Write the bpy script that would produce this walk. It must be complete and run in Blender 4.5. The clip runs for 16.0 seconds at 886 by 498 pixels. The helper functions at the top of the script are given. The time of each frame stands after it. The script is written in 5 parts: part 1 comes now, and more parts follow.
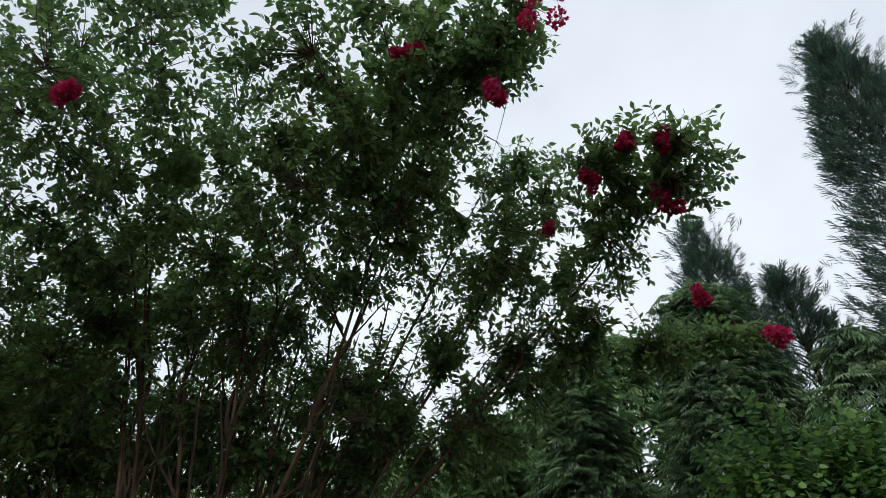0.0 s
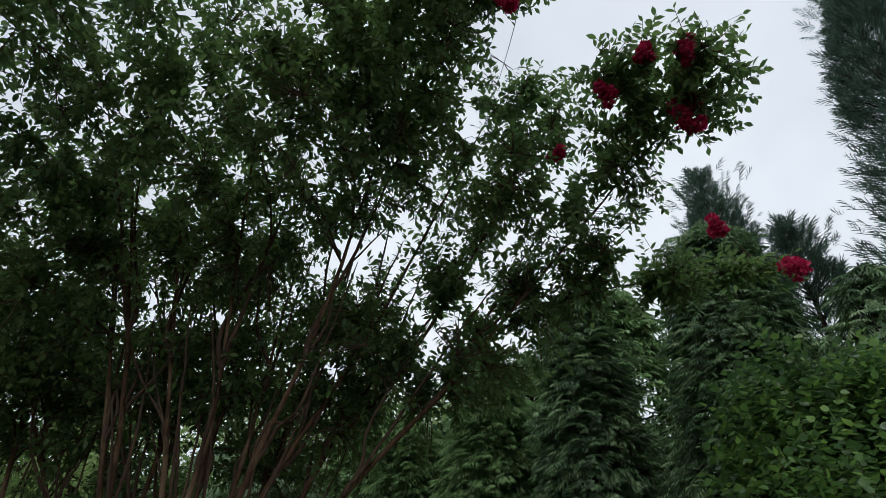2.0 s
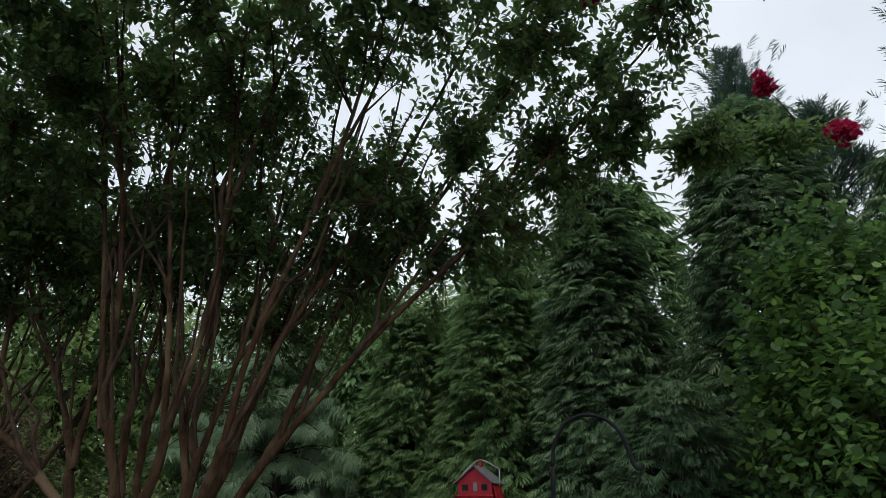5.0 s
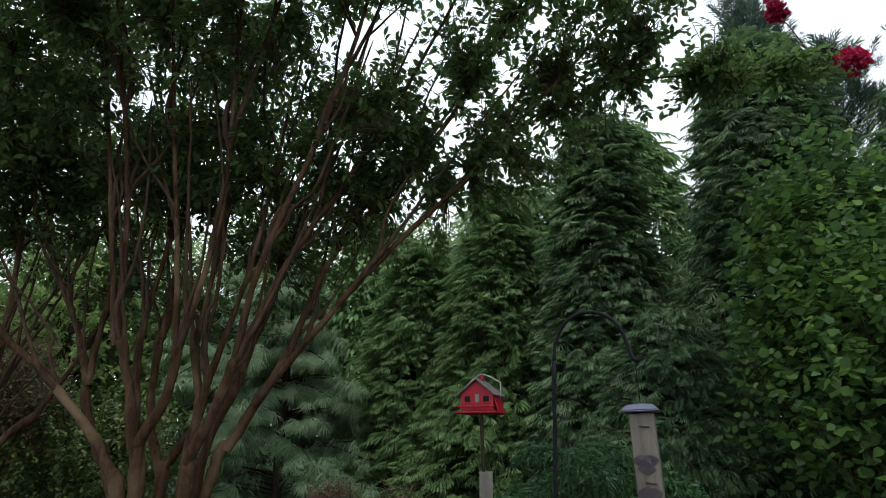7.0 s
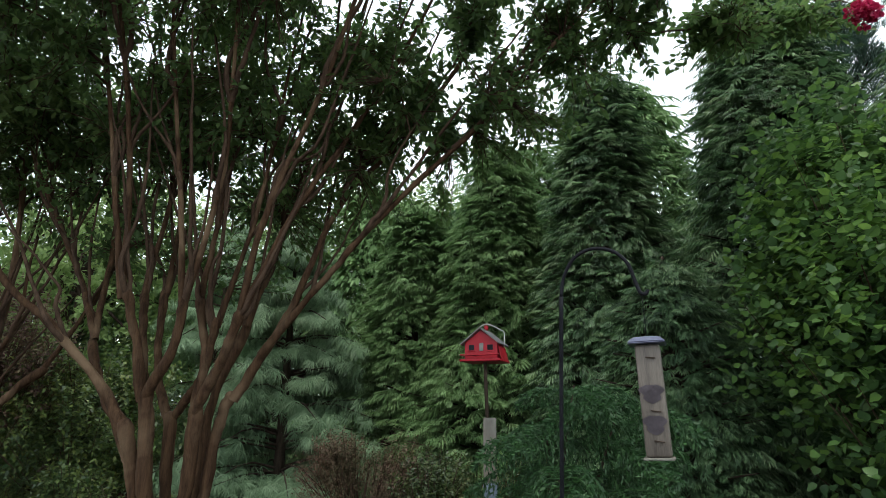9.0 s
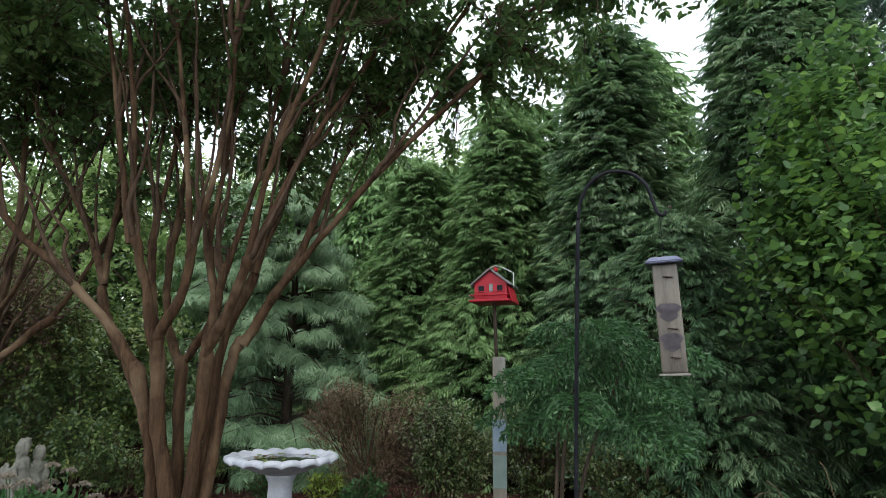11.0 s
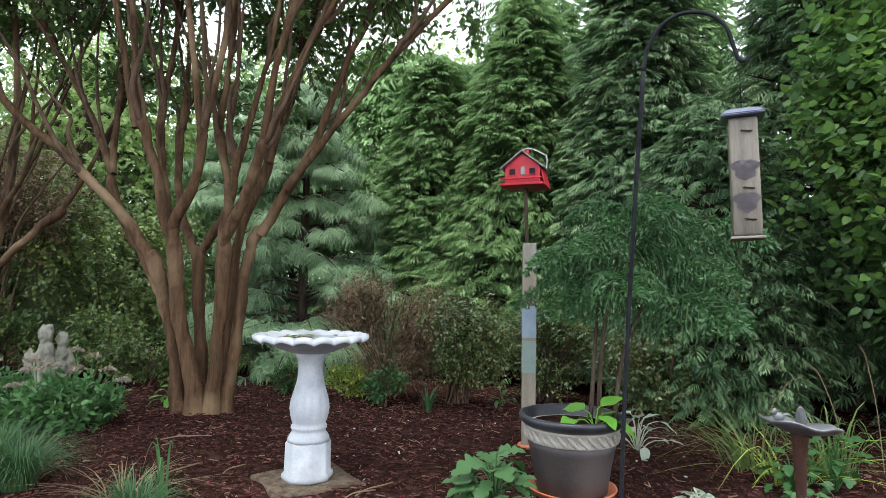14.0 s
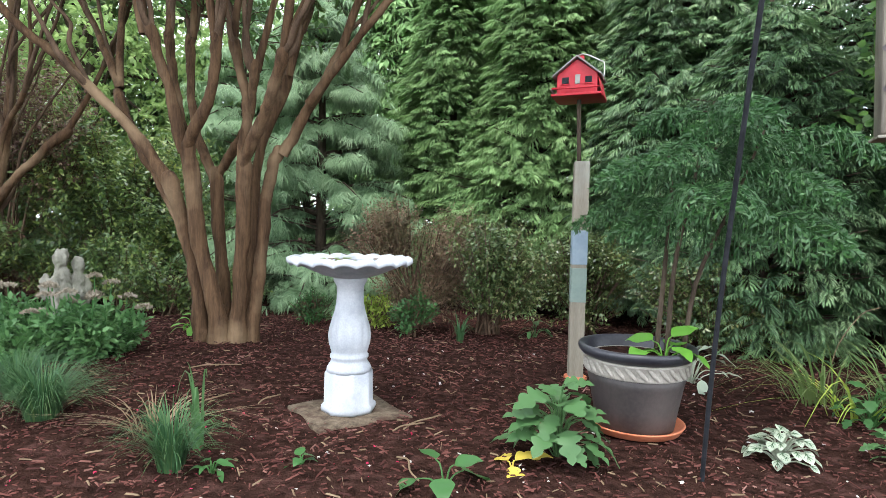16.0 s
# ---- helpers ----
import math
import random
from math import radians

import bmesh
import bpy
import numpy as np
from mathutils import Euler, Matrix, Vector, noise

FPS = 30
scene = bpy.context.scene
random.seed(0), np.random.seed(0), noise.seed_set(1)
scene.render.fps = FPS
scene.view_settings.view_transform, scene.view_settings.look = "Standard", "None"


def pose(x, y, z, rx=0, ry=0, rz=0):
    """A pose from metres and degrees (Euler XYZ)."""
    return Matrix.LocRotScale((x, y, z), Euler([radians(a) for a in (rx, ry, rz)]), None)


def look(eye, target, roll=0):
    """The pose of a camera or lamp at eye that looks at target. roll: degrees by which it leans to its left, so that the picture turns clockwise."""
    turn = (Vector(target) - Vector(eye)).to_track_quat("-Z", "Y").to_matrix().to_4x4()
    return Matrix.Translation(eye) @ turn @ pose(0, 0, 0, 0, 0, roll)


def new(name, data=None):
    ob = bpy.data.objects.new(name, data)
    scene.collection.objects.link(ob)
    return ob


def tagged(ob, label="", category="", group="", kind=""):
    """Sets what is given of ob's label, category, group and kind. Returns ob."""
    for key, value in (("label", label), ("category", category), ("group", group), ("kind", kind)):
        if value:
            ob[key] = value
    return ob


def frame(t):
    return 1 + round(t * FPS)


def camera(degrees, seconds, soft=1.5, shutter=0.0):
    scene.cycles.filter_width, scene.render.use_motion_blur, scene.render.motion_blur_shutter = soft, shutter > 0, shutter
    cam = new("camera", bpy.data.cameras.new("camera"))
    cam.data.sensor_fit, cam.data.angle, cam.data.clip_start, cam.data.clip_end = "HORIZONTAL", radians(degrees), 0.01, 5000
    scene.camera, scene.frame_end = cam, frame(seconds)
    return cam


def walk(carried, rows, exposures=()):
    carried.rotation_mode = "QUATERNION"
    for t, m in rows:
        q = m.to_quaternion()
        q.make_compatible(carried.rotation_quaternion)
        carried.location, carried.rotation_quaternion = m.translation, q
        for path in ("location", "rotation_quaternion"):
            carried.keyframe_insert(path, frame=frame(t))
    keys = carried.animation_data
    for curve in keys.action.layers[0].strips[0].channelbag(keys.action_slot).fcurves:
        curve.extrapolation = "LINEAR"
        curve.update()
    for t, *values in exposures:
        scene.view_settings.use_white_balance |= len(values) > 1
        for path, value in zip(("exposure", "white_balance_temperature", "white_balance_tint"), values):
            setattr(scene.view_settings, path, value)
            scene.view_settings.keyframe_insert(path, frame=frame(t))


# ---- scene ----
cam = camera(75.0, 16.0, soft=0.85)
PATH = [
    (0, (0.517, -0.904, 2.049), (0.332, 0.717, 3.206), -1.3),
    (0.5, (0.505, -0.774, 1.957), (0.323, 0.846, 3.115), -1.3),
    (1, (0.463, -0.645, 1.912), (0.285, 0.987, 3.053), -1.2),
    (1.5, (0.419, -0.547, 1.853), (0.242, 1.106, 2.966), -1.1),
    (2, (0.378, -0.42, 1.838), (0.201, 1.256, 2.915), -0.9),
    (2.5, (0.309, -0.294, 1.781), (0.135, 1.402, 2.826), -1.0),
    (3, (0.22, -0.153, 1.765), (0.053, 1.57, 2.766), -0.8),
    (3.5, (0.158, -0.022, 1.748), (-0.003, 1.726, 2.706), -0.6),
    (4, (0.131, 0.046, 1.725), (-0.034, 1.822, 2.631), -0.5),
    (6.3, (0.097, 0.135, 1.464), (-0.088, 2.003, 2.154), 0.6),
    (6.5, (0.092, 0.129, 1.455), (-0.093, 2.003, 2.128), 0.6),
    (7, (0.081, 0.13, 1.419), (-0.103, 2.016, 2.058), 0.5),
    (7.5, (0.076, 0.133, 1.386), (-0.107, 2.029, 1.997), 0.5),
    (8, (0.069, 0.144, 1.352), (-0.114, 2.047, 1.939), 0.5),
    (8.5, (0.055, 0.149, 1.319), (-0.128, 2.058, 1.885), 0.5),
    (9, (0.039, 0.157, 1.282), (-0.143, 2.073, 1.826), 0.6),
    (11.3, (-0.044, 0.204, 1.103), (-0.225, 2.153, 1.513), 0.7),
    (11.5, (-0.053, 0.203, 1.101), (-0.232, 2.156, 1.493), 0.7),
    (12, (-0.078, 0.216, 1.065), (-0.26, 2.176, 1.418), 0.8),
    (12.5, (-0.099, 0.233, 1.039), (-0.284, 2.2, 1.347), 0.8),
    (13, (-0.123, 0.263, 1.012), (-0.311, 2.238, 1.268), 0.8),
    (13.5, (-0.159, 0.315, 0.978), (-0.351, 2.296, 1.178), 0.9),
    (14, (-0.207, 0.412, 0.939), (-0.403, 2.397, 1.082), 1.0),
    (14.5, (-0.267, 0.5, 0.917), (-0.466, 2.488, 0.996), 1.0),
    (15, (-0.312, 0.555, 0.901), (-0.518, 2.544, 0.92), 1.1),
    (15.5, (-0.374, 0.621, 0.88), (-0.585, 2.609, 0.849), 1.2),
    (16, (-0.444, 0.692, 0.861), (-0.661, 2.679, 0.779), 1.3),
]
EXPOSURES = [(0, -0.5), (1.5, -0.6), (4, -0.62), (6.5, -0.3), (9, 0.28), (11.5, 0.8), (13, 1.1), (15, 1.5), (15.5, 1.6), (16, 1.8)]
walk(cam, [(t, look(eye, target, roll)) for t, eye, target, roll in PATH], EXPOSURES)

# ---- world and light ----
world = bpy.data.worlds.new("overcast_sky")
scene.world = world
world.use_nodes = True
wn, wl = world.node_tree.nodes, world.node_tree.links
wn.clear()
sky = wn.new("ShaderNodeTexSky")
sky.sky_type, sky.sun_disc = "NISHITA", False
sky.sun_elevation, sky.sun_rotation = radians(76), radians(195)
sky.dust_density, sky.air_density = 3.0, 1.0
coord = wn.new("ShaderNodeTexCoord")
cloud = wn.new("ShaderNodeTexNoise")
cloud.inputs["Scale"].default_value, cloud.inputs["Detail"].default_value = 1.6, 5.0
wl.new(coord.outputs["Generated"], cloud.inputs["Vector"])
cloud_ramp = wn.new("ShaderNodeMapRange")
cloud_ramp.inputs["From Min"].default_value, cloud_ramp.inputs["From Max"].default_value = 0.35, 0.7
cloud_ramp.inputs["To Min"].default_value, cloud_ramp.inputs["To Max"].default_value = 0.62, 0.95
wl.new(cloud.outputs["Fac"], cloud_ramp.inputs["Value"])
sky_level = wn.new("ShaderNodeVectorMath")
sky_level.operation = "SCALE"
sky_level.inputs["Scale"].default_value = 0.10
wl.new(sky.outputs["Color"], sky_level.inputs[0])
sky_mix = wn.new("ShaderNodeMix")
sky_mix.data_type = "RGBA"
wl.new(cloud_ramp.outputs["Result"], sky_mix.inputs["Factor"])
wl.new(sky_level.outputs["Vector"], sky_mix.inputs["A"])
sky_mix.inputs["B"].default_value = (1.04, 1.12, 1.21, 1)
back = wn.new("ShaderNodeBackground")
back.inputs["Strength"].default_value = 1.35
wl.new(sky_mix.outputs["Result"], back.inputs["Color"])
wout = wn.new("ShaderNodeOutputWorld")
wl.new(back.outputs["Background"], wout.inputs["Surface"])

sun = new("sun", bpy.data.lights.new("sun", "SUN"))
sun.data.energy, sun.data.angle, sun.data.color = 1.2, radians(28), (1.0, 0.98, 0.92)
sun.matrix_world = look((-0.5, 1.2, 8), (0, 3.0, 0))

# ---- materials ----
def material(name, a, b, rough=0.7, scale=12.0, bump=0.3, fine=90.0, metal=0.0, stretch=(1, 1, 1), spots=None, spec=0.4, dist=0.01):
    """Two colours mixed by noise at two scales, with fine relief; spots: a third colour in stains (colour, amount)."""
    m = bpy.data.materials.new(name)
    m.use_nodes = True
    n, l = m.node_tree.nodes, m.node_tree.links
    p = n["Principled BSDF"]
    tc = n.new("ShaderNodeTexCoord")
    mp = n.new("ShaderNodeMapping")
    mp.inputs["Scale"].default_value = stretch
    l.new(tc.outputs["Object"], mp.inputs["Vector"])
    big, small = n.new("ShaderNodeTexNoise"), n.new("ShaderNodeTexNoise")
    big.inputs["Scale"].default_value, big.inputs["Detail"].default_value = scale, 6
    small.inputs["Scale"].default_value, small.inputs["Detail"].default_value = fine, 4
    l.new(mp.outputs["Vector"], big.inputs["Vector"])
    l.new(mp.outputs["Vector"], small.inputs["Vector"])
    add = n.new("ShaderNodeMath")
    add.operation = "MULTIPLY_ADD"
    add.inputs[1].default_value = 0.45
    l.new(small.outputs["Fac"], add.inputs[0])
    l.new(big.outputs["Fac"], add.inputs[2])
    rng = n.new("ShaderNodeMapRange")
    rng.inputs["From Min"].default_value, rng.inputs["From Max"].default_value = 0.5, 0.95
    l.new(add.outputs[0], rng.inputs["Value"])
    mix = n.new("ShaderNodeMix")
    mix.data_type = "RGBA"
    mix.inputs["A"].default_value, mix.inputs["B"].default_value = (*a, 1), (*b, 1)
    l.new(rng.outputs["Result"], mix.inputs["Factor"])
    last = mix.outputs["Result"]
    if spots:
        st = n.new("ShaderNodeTexNoise")
        st.inputs["Scale"].default_value, st.inputs["Detail"].default_value = scale * 0.6, 7
        l.new(tc.outputs["Object"], st.inputs["Vector"])
        sr = n.new("ShaderNodeMapRange")
        sr.inputs["From Min"].default_value, sr.inputs["From Max"].default_value = 0.52, 0.7
        sr.inputs["To Max"].default_value = spots[1]
        l.new(st.outputs["Fac"], sr.inputs["Value"])
        sm = n.new("ShaderNodeMix")
        sm.data_type = "RGBA"
        l.new(sr.outputs["Result"], sm.inputs["Factor"])
        l.new(last, sm.inputs["A"])
        sm.inputs["B"].default_value = (*spots[0], 1)
        last = sm.outputs["Result"]
    l.new(last, p.inputs["Base Color"])
    p.inputs["Roughness"].default_value, p.inputs["Metallic"].default_value = rough, metal
    p.inputs["Specular IOR Level"].default_value = spec
    if bump:
        bn = n.new("ShaderNodeBump")
        bn.inputs["Strength"].default_value, bn.inputs["Distance"].default_value = bump, dist
        l.new(add.outputs[0], bn.inputs["Height"])
        l.new(bn.outputs["Normal"], p.inputs["Normal"])
    return m


def leaf_material(name, colours, rough=0.45, through_light=0.3, patch=0.8, spec=0.25):
    """Leaves: a ramp of colours by leaf, shifted by a slow noise over the plant, with light coming through."""
    m = bpy.data.materials.new(name)
    m.use_nodes = True
    n, l = m.node_tree.nodes, m.node_tree.links
    p, out = n["Principled BSDF"], n["Material Output"]
    geo = n.new("ShaderNodeNewGeometry")
    tc = n.new("ShaderNodeTexCoord")
    no = n.new("ShaderNodeTexNoise")
    no.inputs["Scale"].default_value, no.inputs["Detail"].default_value = patch, 3
    l.new(tc.outputs["Object"], no.inputs["Vector"])
    ma = n.new("ShaderNodeMath")
    ma.operation = "MULTIPLY_ADD"
    ma.inputs[1].default_value = 0.6
    l.new(geo.outputs["Random Per Island"], ma.inputs[0])
    sh = n.new("ShaderNodeMapRange")
    sh.inputs["From Min"].default_value, sh.inputs["From Max"].default_value = 0.3, 0.7
    sh.inputs["To Max"].default_value = 0.4
    l.new(no.outputs["Fac"], sh.inputs["Value"])
    l.new(sh.outputs["Result"], ma.inputs[2])
    ramp = n.new("ShaderNodeValToRGB")
    e = ramp.color_ramp.elements
    while len(e) < len(colours):
        e.new(0.5)
    for i, c in enumerate(colours):
        r, g, b = c
        if g > r:
            r, g, b = 1.02 * r, g, 0.88 * b
        e[i].position, e[i].color = i / (len(colours) - 1), (r, g, b, 1)
    l.new(ma.outputs[0], ramp.inputs["Fac"])
    l.new(ramp.outputs["Color"], p.inputs["Base Color"])
    p.inputs["Roughness"].default_value, p.inputs["Specular IOR Level"].default_value = rough, spec
    tr = n.new("ShaderNodeBsdfTranslucent")
    l.new(ramp.outputs["Color"], tr.inputs["Color"])
    mx = n.new("ShaderNodeMixShader")
    mx.inputs["Fac"].default_value = through_light
    l.new(p.outputs["BSDF"], mx.inputs[1])
    l.new(tr.outputs["BSDF"], mx.inputs[2])
    l.new(mx.outputs["Shader"], out.inputs["Surface"])
    return m


MULCH = material("mulch_soil", (0.012, 0.007, 0.006), (0.04, 0.02, 0.016), 0.95, 24, 1.0, 130, spots=((0.075, 0.038, 0.032), 0.7), spec=0.0, dist=0.02)
CHIP = leaf_material("bark_chip", [(0.014, 0.006, 0.005), (0.035, 0.012, 0.01), (0.066, 0.022, 0.018), (0.115, 0.044, 0.036), (0.23, 0.135, 0.11)], 0.85, 0.0, 2.0, 0.15)
STRAW = leaf_material("dry_straw", [(0.12, 0.08, 0.05), (0.2, 0.145, 0.09), (0.1, 0.06, 0.038)], 0.8, 0.1)
BARK = material("smooth_peeling_bark", (0.034, 0.018, 0.01), (0.125, 0.072, 0.038), 0.8, 3.0, 1.0, 20, stretch=(9, 9, 0.7), spots=((0.27, 0.185, 0.11), 0.8), spec=0.15)
DARK_BARK = material("rough_dark_bark", (0.03, 0.022, 0.016), (0.1, 0.075, 0.055), 0.9, 8, 0.8, 60, stretch=(3, 3, 0.6), spec=0.1)
TWIG = material("grey_brown_twig", (0.045, 0.028, 0.018), (0.12, 0.078, 0.05), 0.85, 6, 0.3, 60, stretch=(3, 3, 0.7), spec=0.15)
MYRTLE_LEAF = leaf_material("myrtle_leaf", [(0.05, 0.102, 0.043), (0.09, 0.17, 0.065), (0.135, 0.235, 0.083), (0.2, 0.31, 0.11)], 0.36, 0.6, spec=0.45)
FLOWER = leaf_material("crimson_petal", [(0.3, 0.008, 0.045), (0.5, 0.018, 0.09), (0.62, 0.05, 0.15)], 0.6, 0.35, 3)
ARBOR = leaf_material("arborvitae_spray", [(0.024, 0.062, 0.03), (0.08, 0.17, 0.08), (0.19, 0.33, 0.165), (0.42, 0.58, 0.35)], 0.4, 0.25, 1.3, 0.5)
ARBOR_LIGHT = leaf_material("light_conifer_spray", [(0.1, 0.19, 0.08), (0.17, 0.3, 0.13), (0.26, 0.42, 0.2), (0.34, 0.5, 0.27)], 0.6, 0.35, 1.0, 0.2)
CYPRESS = leaf_material("blue_cypress_spray", [(0.06, 0.12, 0.1), (0.11, 0.19, 0.16), (0.18, 0.28, 0.23)], 0.5, 0.25, 1.3, 0.3)
PINE = leaf_material("soft_pine_needle", [(0.08, 0.15, 0.085), (0.17, 0.28, 0.17), (0.27, 0.41, 0.26), (0.38, 0.53, 0.37)], 0.5, 0.3, 1.2, 0.3)
NORFOLK = leaf_material("norfolk_needle", [(0.016, 0.056, 0.02), (0.032, 0.095, 0.032), (0.075, 0.175, 0.058)], 0.45, 0.25, 3, 0.4)
VINE_LEAF = leaf_material("broad_vine_leaf", [(0.045, 0.1, 0.05), (0.085, 0.17, 0.07), (0.15, 0.29, 0.085), (0.27, 0.46, 0.1)], 0.34, 0.45, 0.7, 0.4)
SHRUB_LEAF = leaf_material("dark_shrub_leaf", [(0.04, 0.075, 0.035), (0.08, 0.14, 0.055), (0.18, 0.26, 0.08), (0.4, 0.4, 0.13)], 0.36, 0.35, 1.2, 0.5)
WOOD_LEAF = leaf_material("far_tree_leaf", [(0.14, 0.22, 0.1), (0.22, 0.34, 0.14), (0.31, 0.44, 0.19), (0.42, 0.54, 0.27)], 0.5, 0.5, 0.5)
PURPLE_LEAF = leaf_material("purple_shrub_leaf", [(0.06, 0.03, 0.03), (0.11, 0.06, 0.05), (0.17, 0.12, 0.07), (0.22, 0.22, 0.1)], 0.45, 0.3, 1.0)
BARBERRY = leaf_material("barberry_leaf", [(0.1, 0.11, 0.05), (0.18, 0.15, 0.08), (0.3, 0.19, 0.13), (0.4, 0.25, 0.19)], 0.5, 0.25, 1.5)
GLOSSY_LEAF = leaf_material("glossy_bush_leaf", [(0.045, 0.075, 0.035), (0.09, 0.14, 0.055), (0.16, 0.2, 0.08), (0.26, 0.2, 0.11)], 0.27, 0.25, 1.5, 0.8)
YELLOW_LEAF = leaf_material("yellow_green_leaf", [(0.14, 0.24, 0.04), (0.27, 0.38, 0.07), (0.42, 0.48, 0.12)], 0.5, 0.3, 4)
GREEN_LEAF = leaf_material("fresh_green_leaf", [(0.03, 0.09, 0.035), (0.05, 0.135, 0.045), (0.08, 0.18, 0.06)], 0.42, 0.25, 4)
BLUE_LEAF = leaf_material("blue_green_leaf", [(0.04, 0.1, 0.04), (0.065, 0.145, 0.058), (0.1, 0.2, 0.085)], 0.48, 0.2, 4, 0.3)
GRASS = leaf_material("grass_blade", [(0.02, 0.065, 0.03), (0.035, 0.095, 0.045), (0.06, 0.13, 0.055), (0.1, 0.15, 0.06)], 0.5, 0.25, 3)
DAYLILY = leaf_material("daylily_blade", [(0.05, 0.105, 0.038), (0.09, 0.16, 0.055), (0.15, 0.21, 0.085), (0.26, 0.26, 0.11)], 0.5, 0.3, 3)
BRIGHT_LEAF = leaf_material("bright_pot_leaf", [(0.1, 0.28, 0.04), (0.15, 0.36, 0.06)], 0.4, 0.3, 5)
BEGONIA = leaf_material("silver_leaf", [(0.2, 0.26, 0.22), (0.36, 0.41, 0.36), (0.5, 0.54, 0.49)], 0.4, 0.15, 8)
BEGONIA_DARK = leaf_material("dark_leaf_vein", [(0.03, 0.07, 0.04), (0.05, 0.1, 0.05)], 0.4, 0.1, 8)
SEDUM_LEAF = leaf_material("sedum_leaf", [(0.045, 0.11, 0.045), (0.08, 0.18, 0.07), (0.14, 0.26, 0.11)], 0.45, 0.3, 4)
SEDUM_HEAD = leaf_material("sedum_floret", [(0.18, 0.15, 0.11), (0.28, 0.235, 0.18), (0.35, 0.3, 0.24)], 0.8, 0.1, 8)
YELLOW_DEAD = leaf_material("fallen_yellow_leaf", [(0.45, 0.34, 0.05), (0.58, 0.46, 0.09)], 0.5, 0.2, 8)
WHITE_PAINT = material("painted_concrete", (0.31, 0.33, 0.365), (0.47, 0.48, 0.5), 0.65, 9, 0.35, 120, spots=((0.2, 0.215, 0.22), 0.75), spec=0.3, dist=0.003)
WATER = material("dark_water", (0.02, 0.025, 0.018), (0.05, 0.055, 0.035), 0.06, 6, 0.02, 20, spec=0.5)
PAD = material("gravel_concrete", (0.055, 0.04, 0.028), (0.16, 0.125, 0.09), 0.95, 22, 1.0, 90, spots=((0.06, 0.035, 0.026), 0.9), spec=0.1)
POT = material("brown_glazed_clay", (0.03, 0.026, 0.026), (0.066, 0.053, 0.05), 0.5, 6, 0.15, 80, spots=((0.11, 0.09, 0.08), 0.5), spec=0.4)
POT_RIM = material("dark_pot_rim", (0.015, 0.015, 0.02), (0.04, 0.04, 0.048), 0.35, 8, 0.1, 80)
POT_BAND = material("grey_rope_band", (0.2, 0.18, 0.155), (0.36, 0.33, 0.29), 0.75, 14, 0.4, 120)
TERRACOTTA = material("terracotta", (0.42, 0.12, 0.06), (0.56, 0.19, 0.1), 0.75, 9, 0.2, 90, spots=((0.3, 0.1, 0.06), 0.5), spec=0.25)
RED = material("faded_red_paint", (0.32, 0.006, 0.015), (0.45, 0.012, 0.026), 0.5, 14, 0.15, 100, spots=((0.36, 0.01, 0.02), 0.6))
GREY_ROOF = material("grey_sheet_roof", (0.15, 0.145, 0.135), (0.27, 0.26, 0.245), 0.55, 10, 0.15, 80)
WINDOW_GREY = material("dusty_clear_plastic", (0.16, 0.17, 0.15), (0.25, 0.25, 0.22), 0.3, 20, 0.05, 90)
STEEL = material("pale_wire", (0.5, 0.5, 0.48), (0.66, 0.66, 0.63), 0.4, 20, 0.0, 90, metal=0.6)
POST_WOOD = material("weathered_post", (0.16, 0.14, 0.11), (0.27, 0.24, 0.19), 0.85, 3, 0.5, 40, stretch=(6, 6, 0.7), spots=((0.28, 0.34, 0.33), 0.6), spec=0.15)
BLUE_SLEEVE = material("blue_grey_sleeve", (0.15, 0.2, 0.25), (0.22, 0.28, 0.32), 0.6, 8, 0.1, 60)
GREEN_SLEEVE = material("green_grey_sleeve", (0.13, 0.18, 0.16), (0.18, 0.23, 0.2), 0.6, 8, 0.1, 60)
BLACK_IRON = material("black_iron", (0.008, 0.009, 0.011), (0.022, 0.023, 0.027), 0.75, 20, 0.2, 120, spec=0.15)
FEEDER = material("clouded_feeder_wall", (0.085, 0.072, 0.058), (0.2, 0.175, 0.14), 0.5, 5, 0.25, 50, stretch=(7, 7, 0.6), spots=((0.06, 0.05, 0.04), 0.8))
PURPLE = material("faded_purple_print", (0.1, 0.085, 0.095), (0.15, 0.128, 0.14), 0.6, 30, 0.1, 90)
CAP_METAL = material("blue_grey_cap", (0.1, 0.11, 0.17), (0.2, 0.22, 0.31), 0.3, 12, 0.1, 80, metal=0.3)
BRONZE = material("grey_bronze", (0.1, 0.105, 0.11), (0.22, 0.22, 0.23), 0.4, 14, 0.3, 70, metal=0.5)
RUST = material("rusted_iron", (0.03, 0.014, 0.01), (0.07, 0.032, 0.022), 0.85, 20, 0.5, 120, spec=0.15)
STONE = material("pale_cast_stone", (0.12, 0.115, 0.09), (0.25, 0.24, 0.2), 0.9, 9, 0.6, 90, spots=((0.22, 0.23, 0.16), 0.6), spec=0.15)
PEBBLE = leaf_material("pale_pebble", [(0.3, 0.28, 0.27), (0.45, 0.43, 0.41), (0.22, 0.2, 0.19)], 0.8, 0.0, 4, 0.2)

# ---- mesh helpers ----
RNG = np.random.default_rng(7)


def tidy(ob, mat, smooth):
    ob.data.materials.append(mat)
    if smooth:
        ob.data.polygons.foreach_set("use_smooth", np.ones(len(ob.data.polygons), dtype=bool))
    return ob


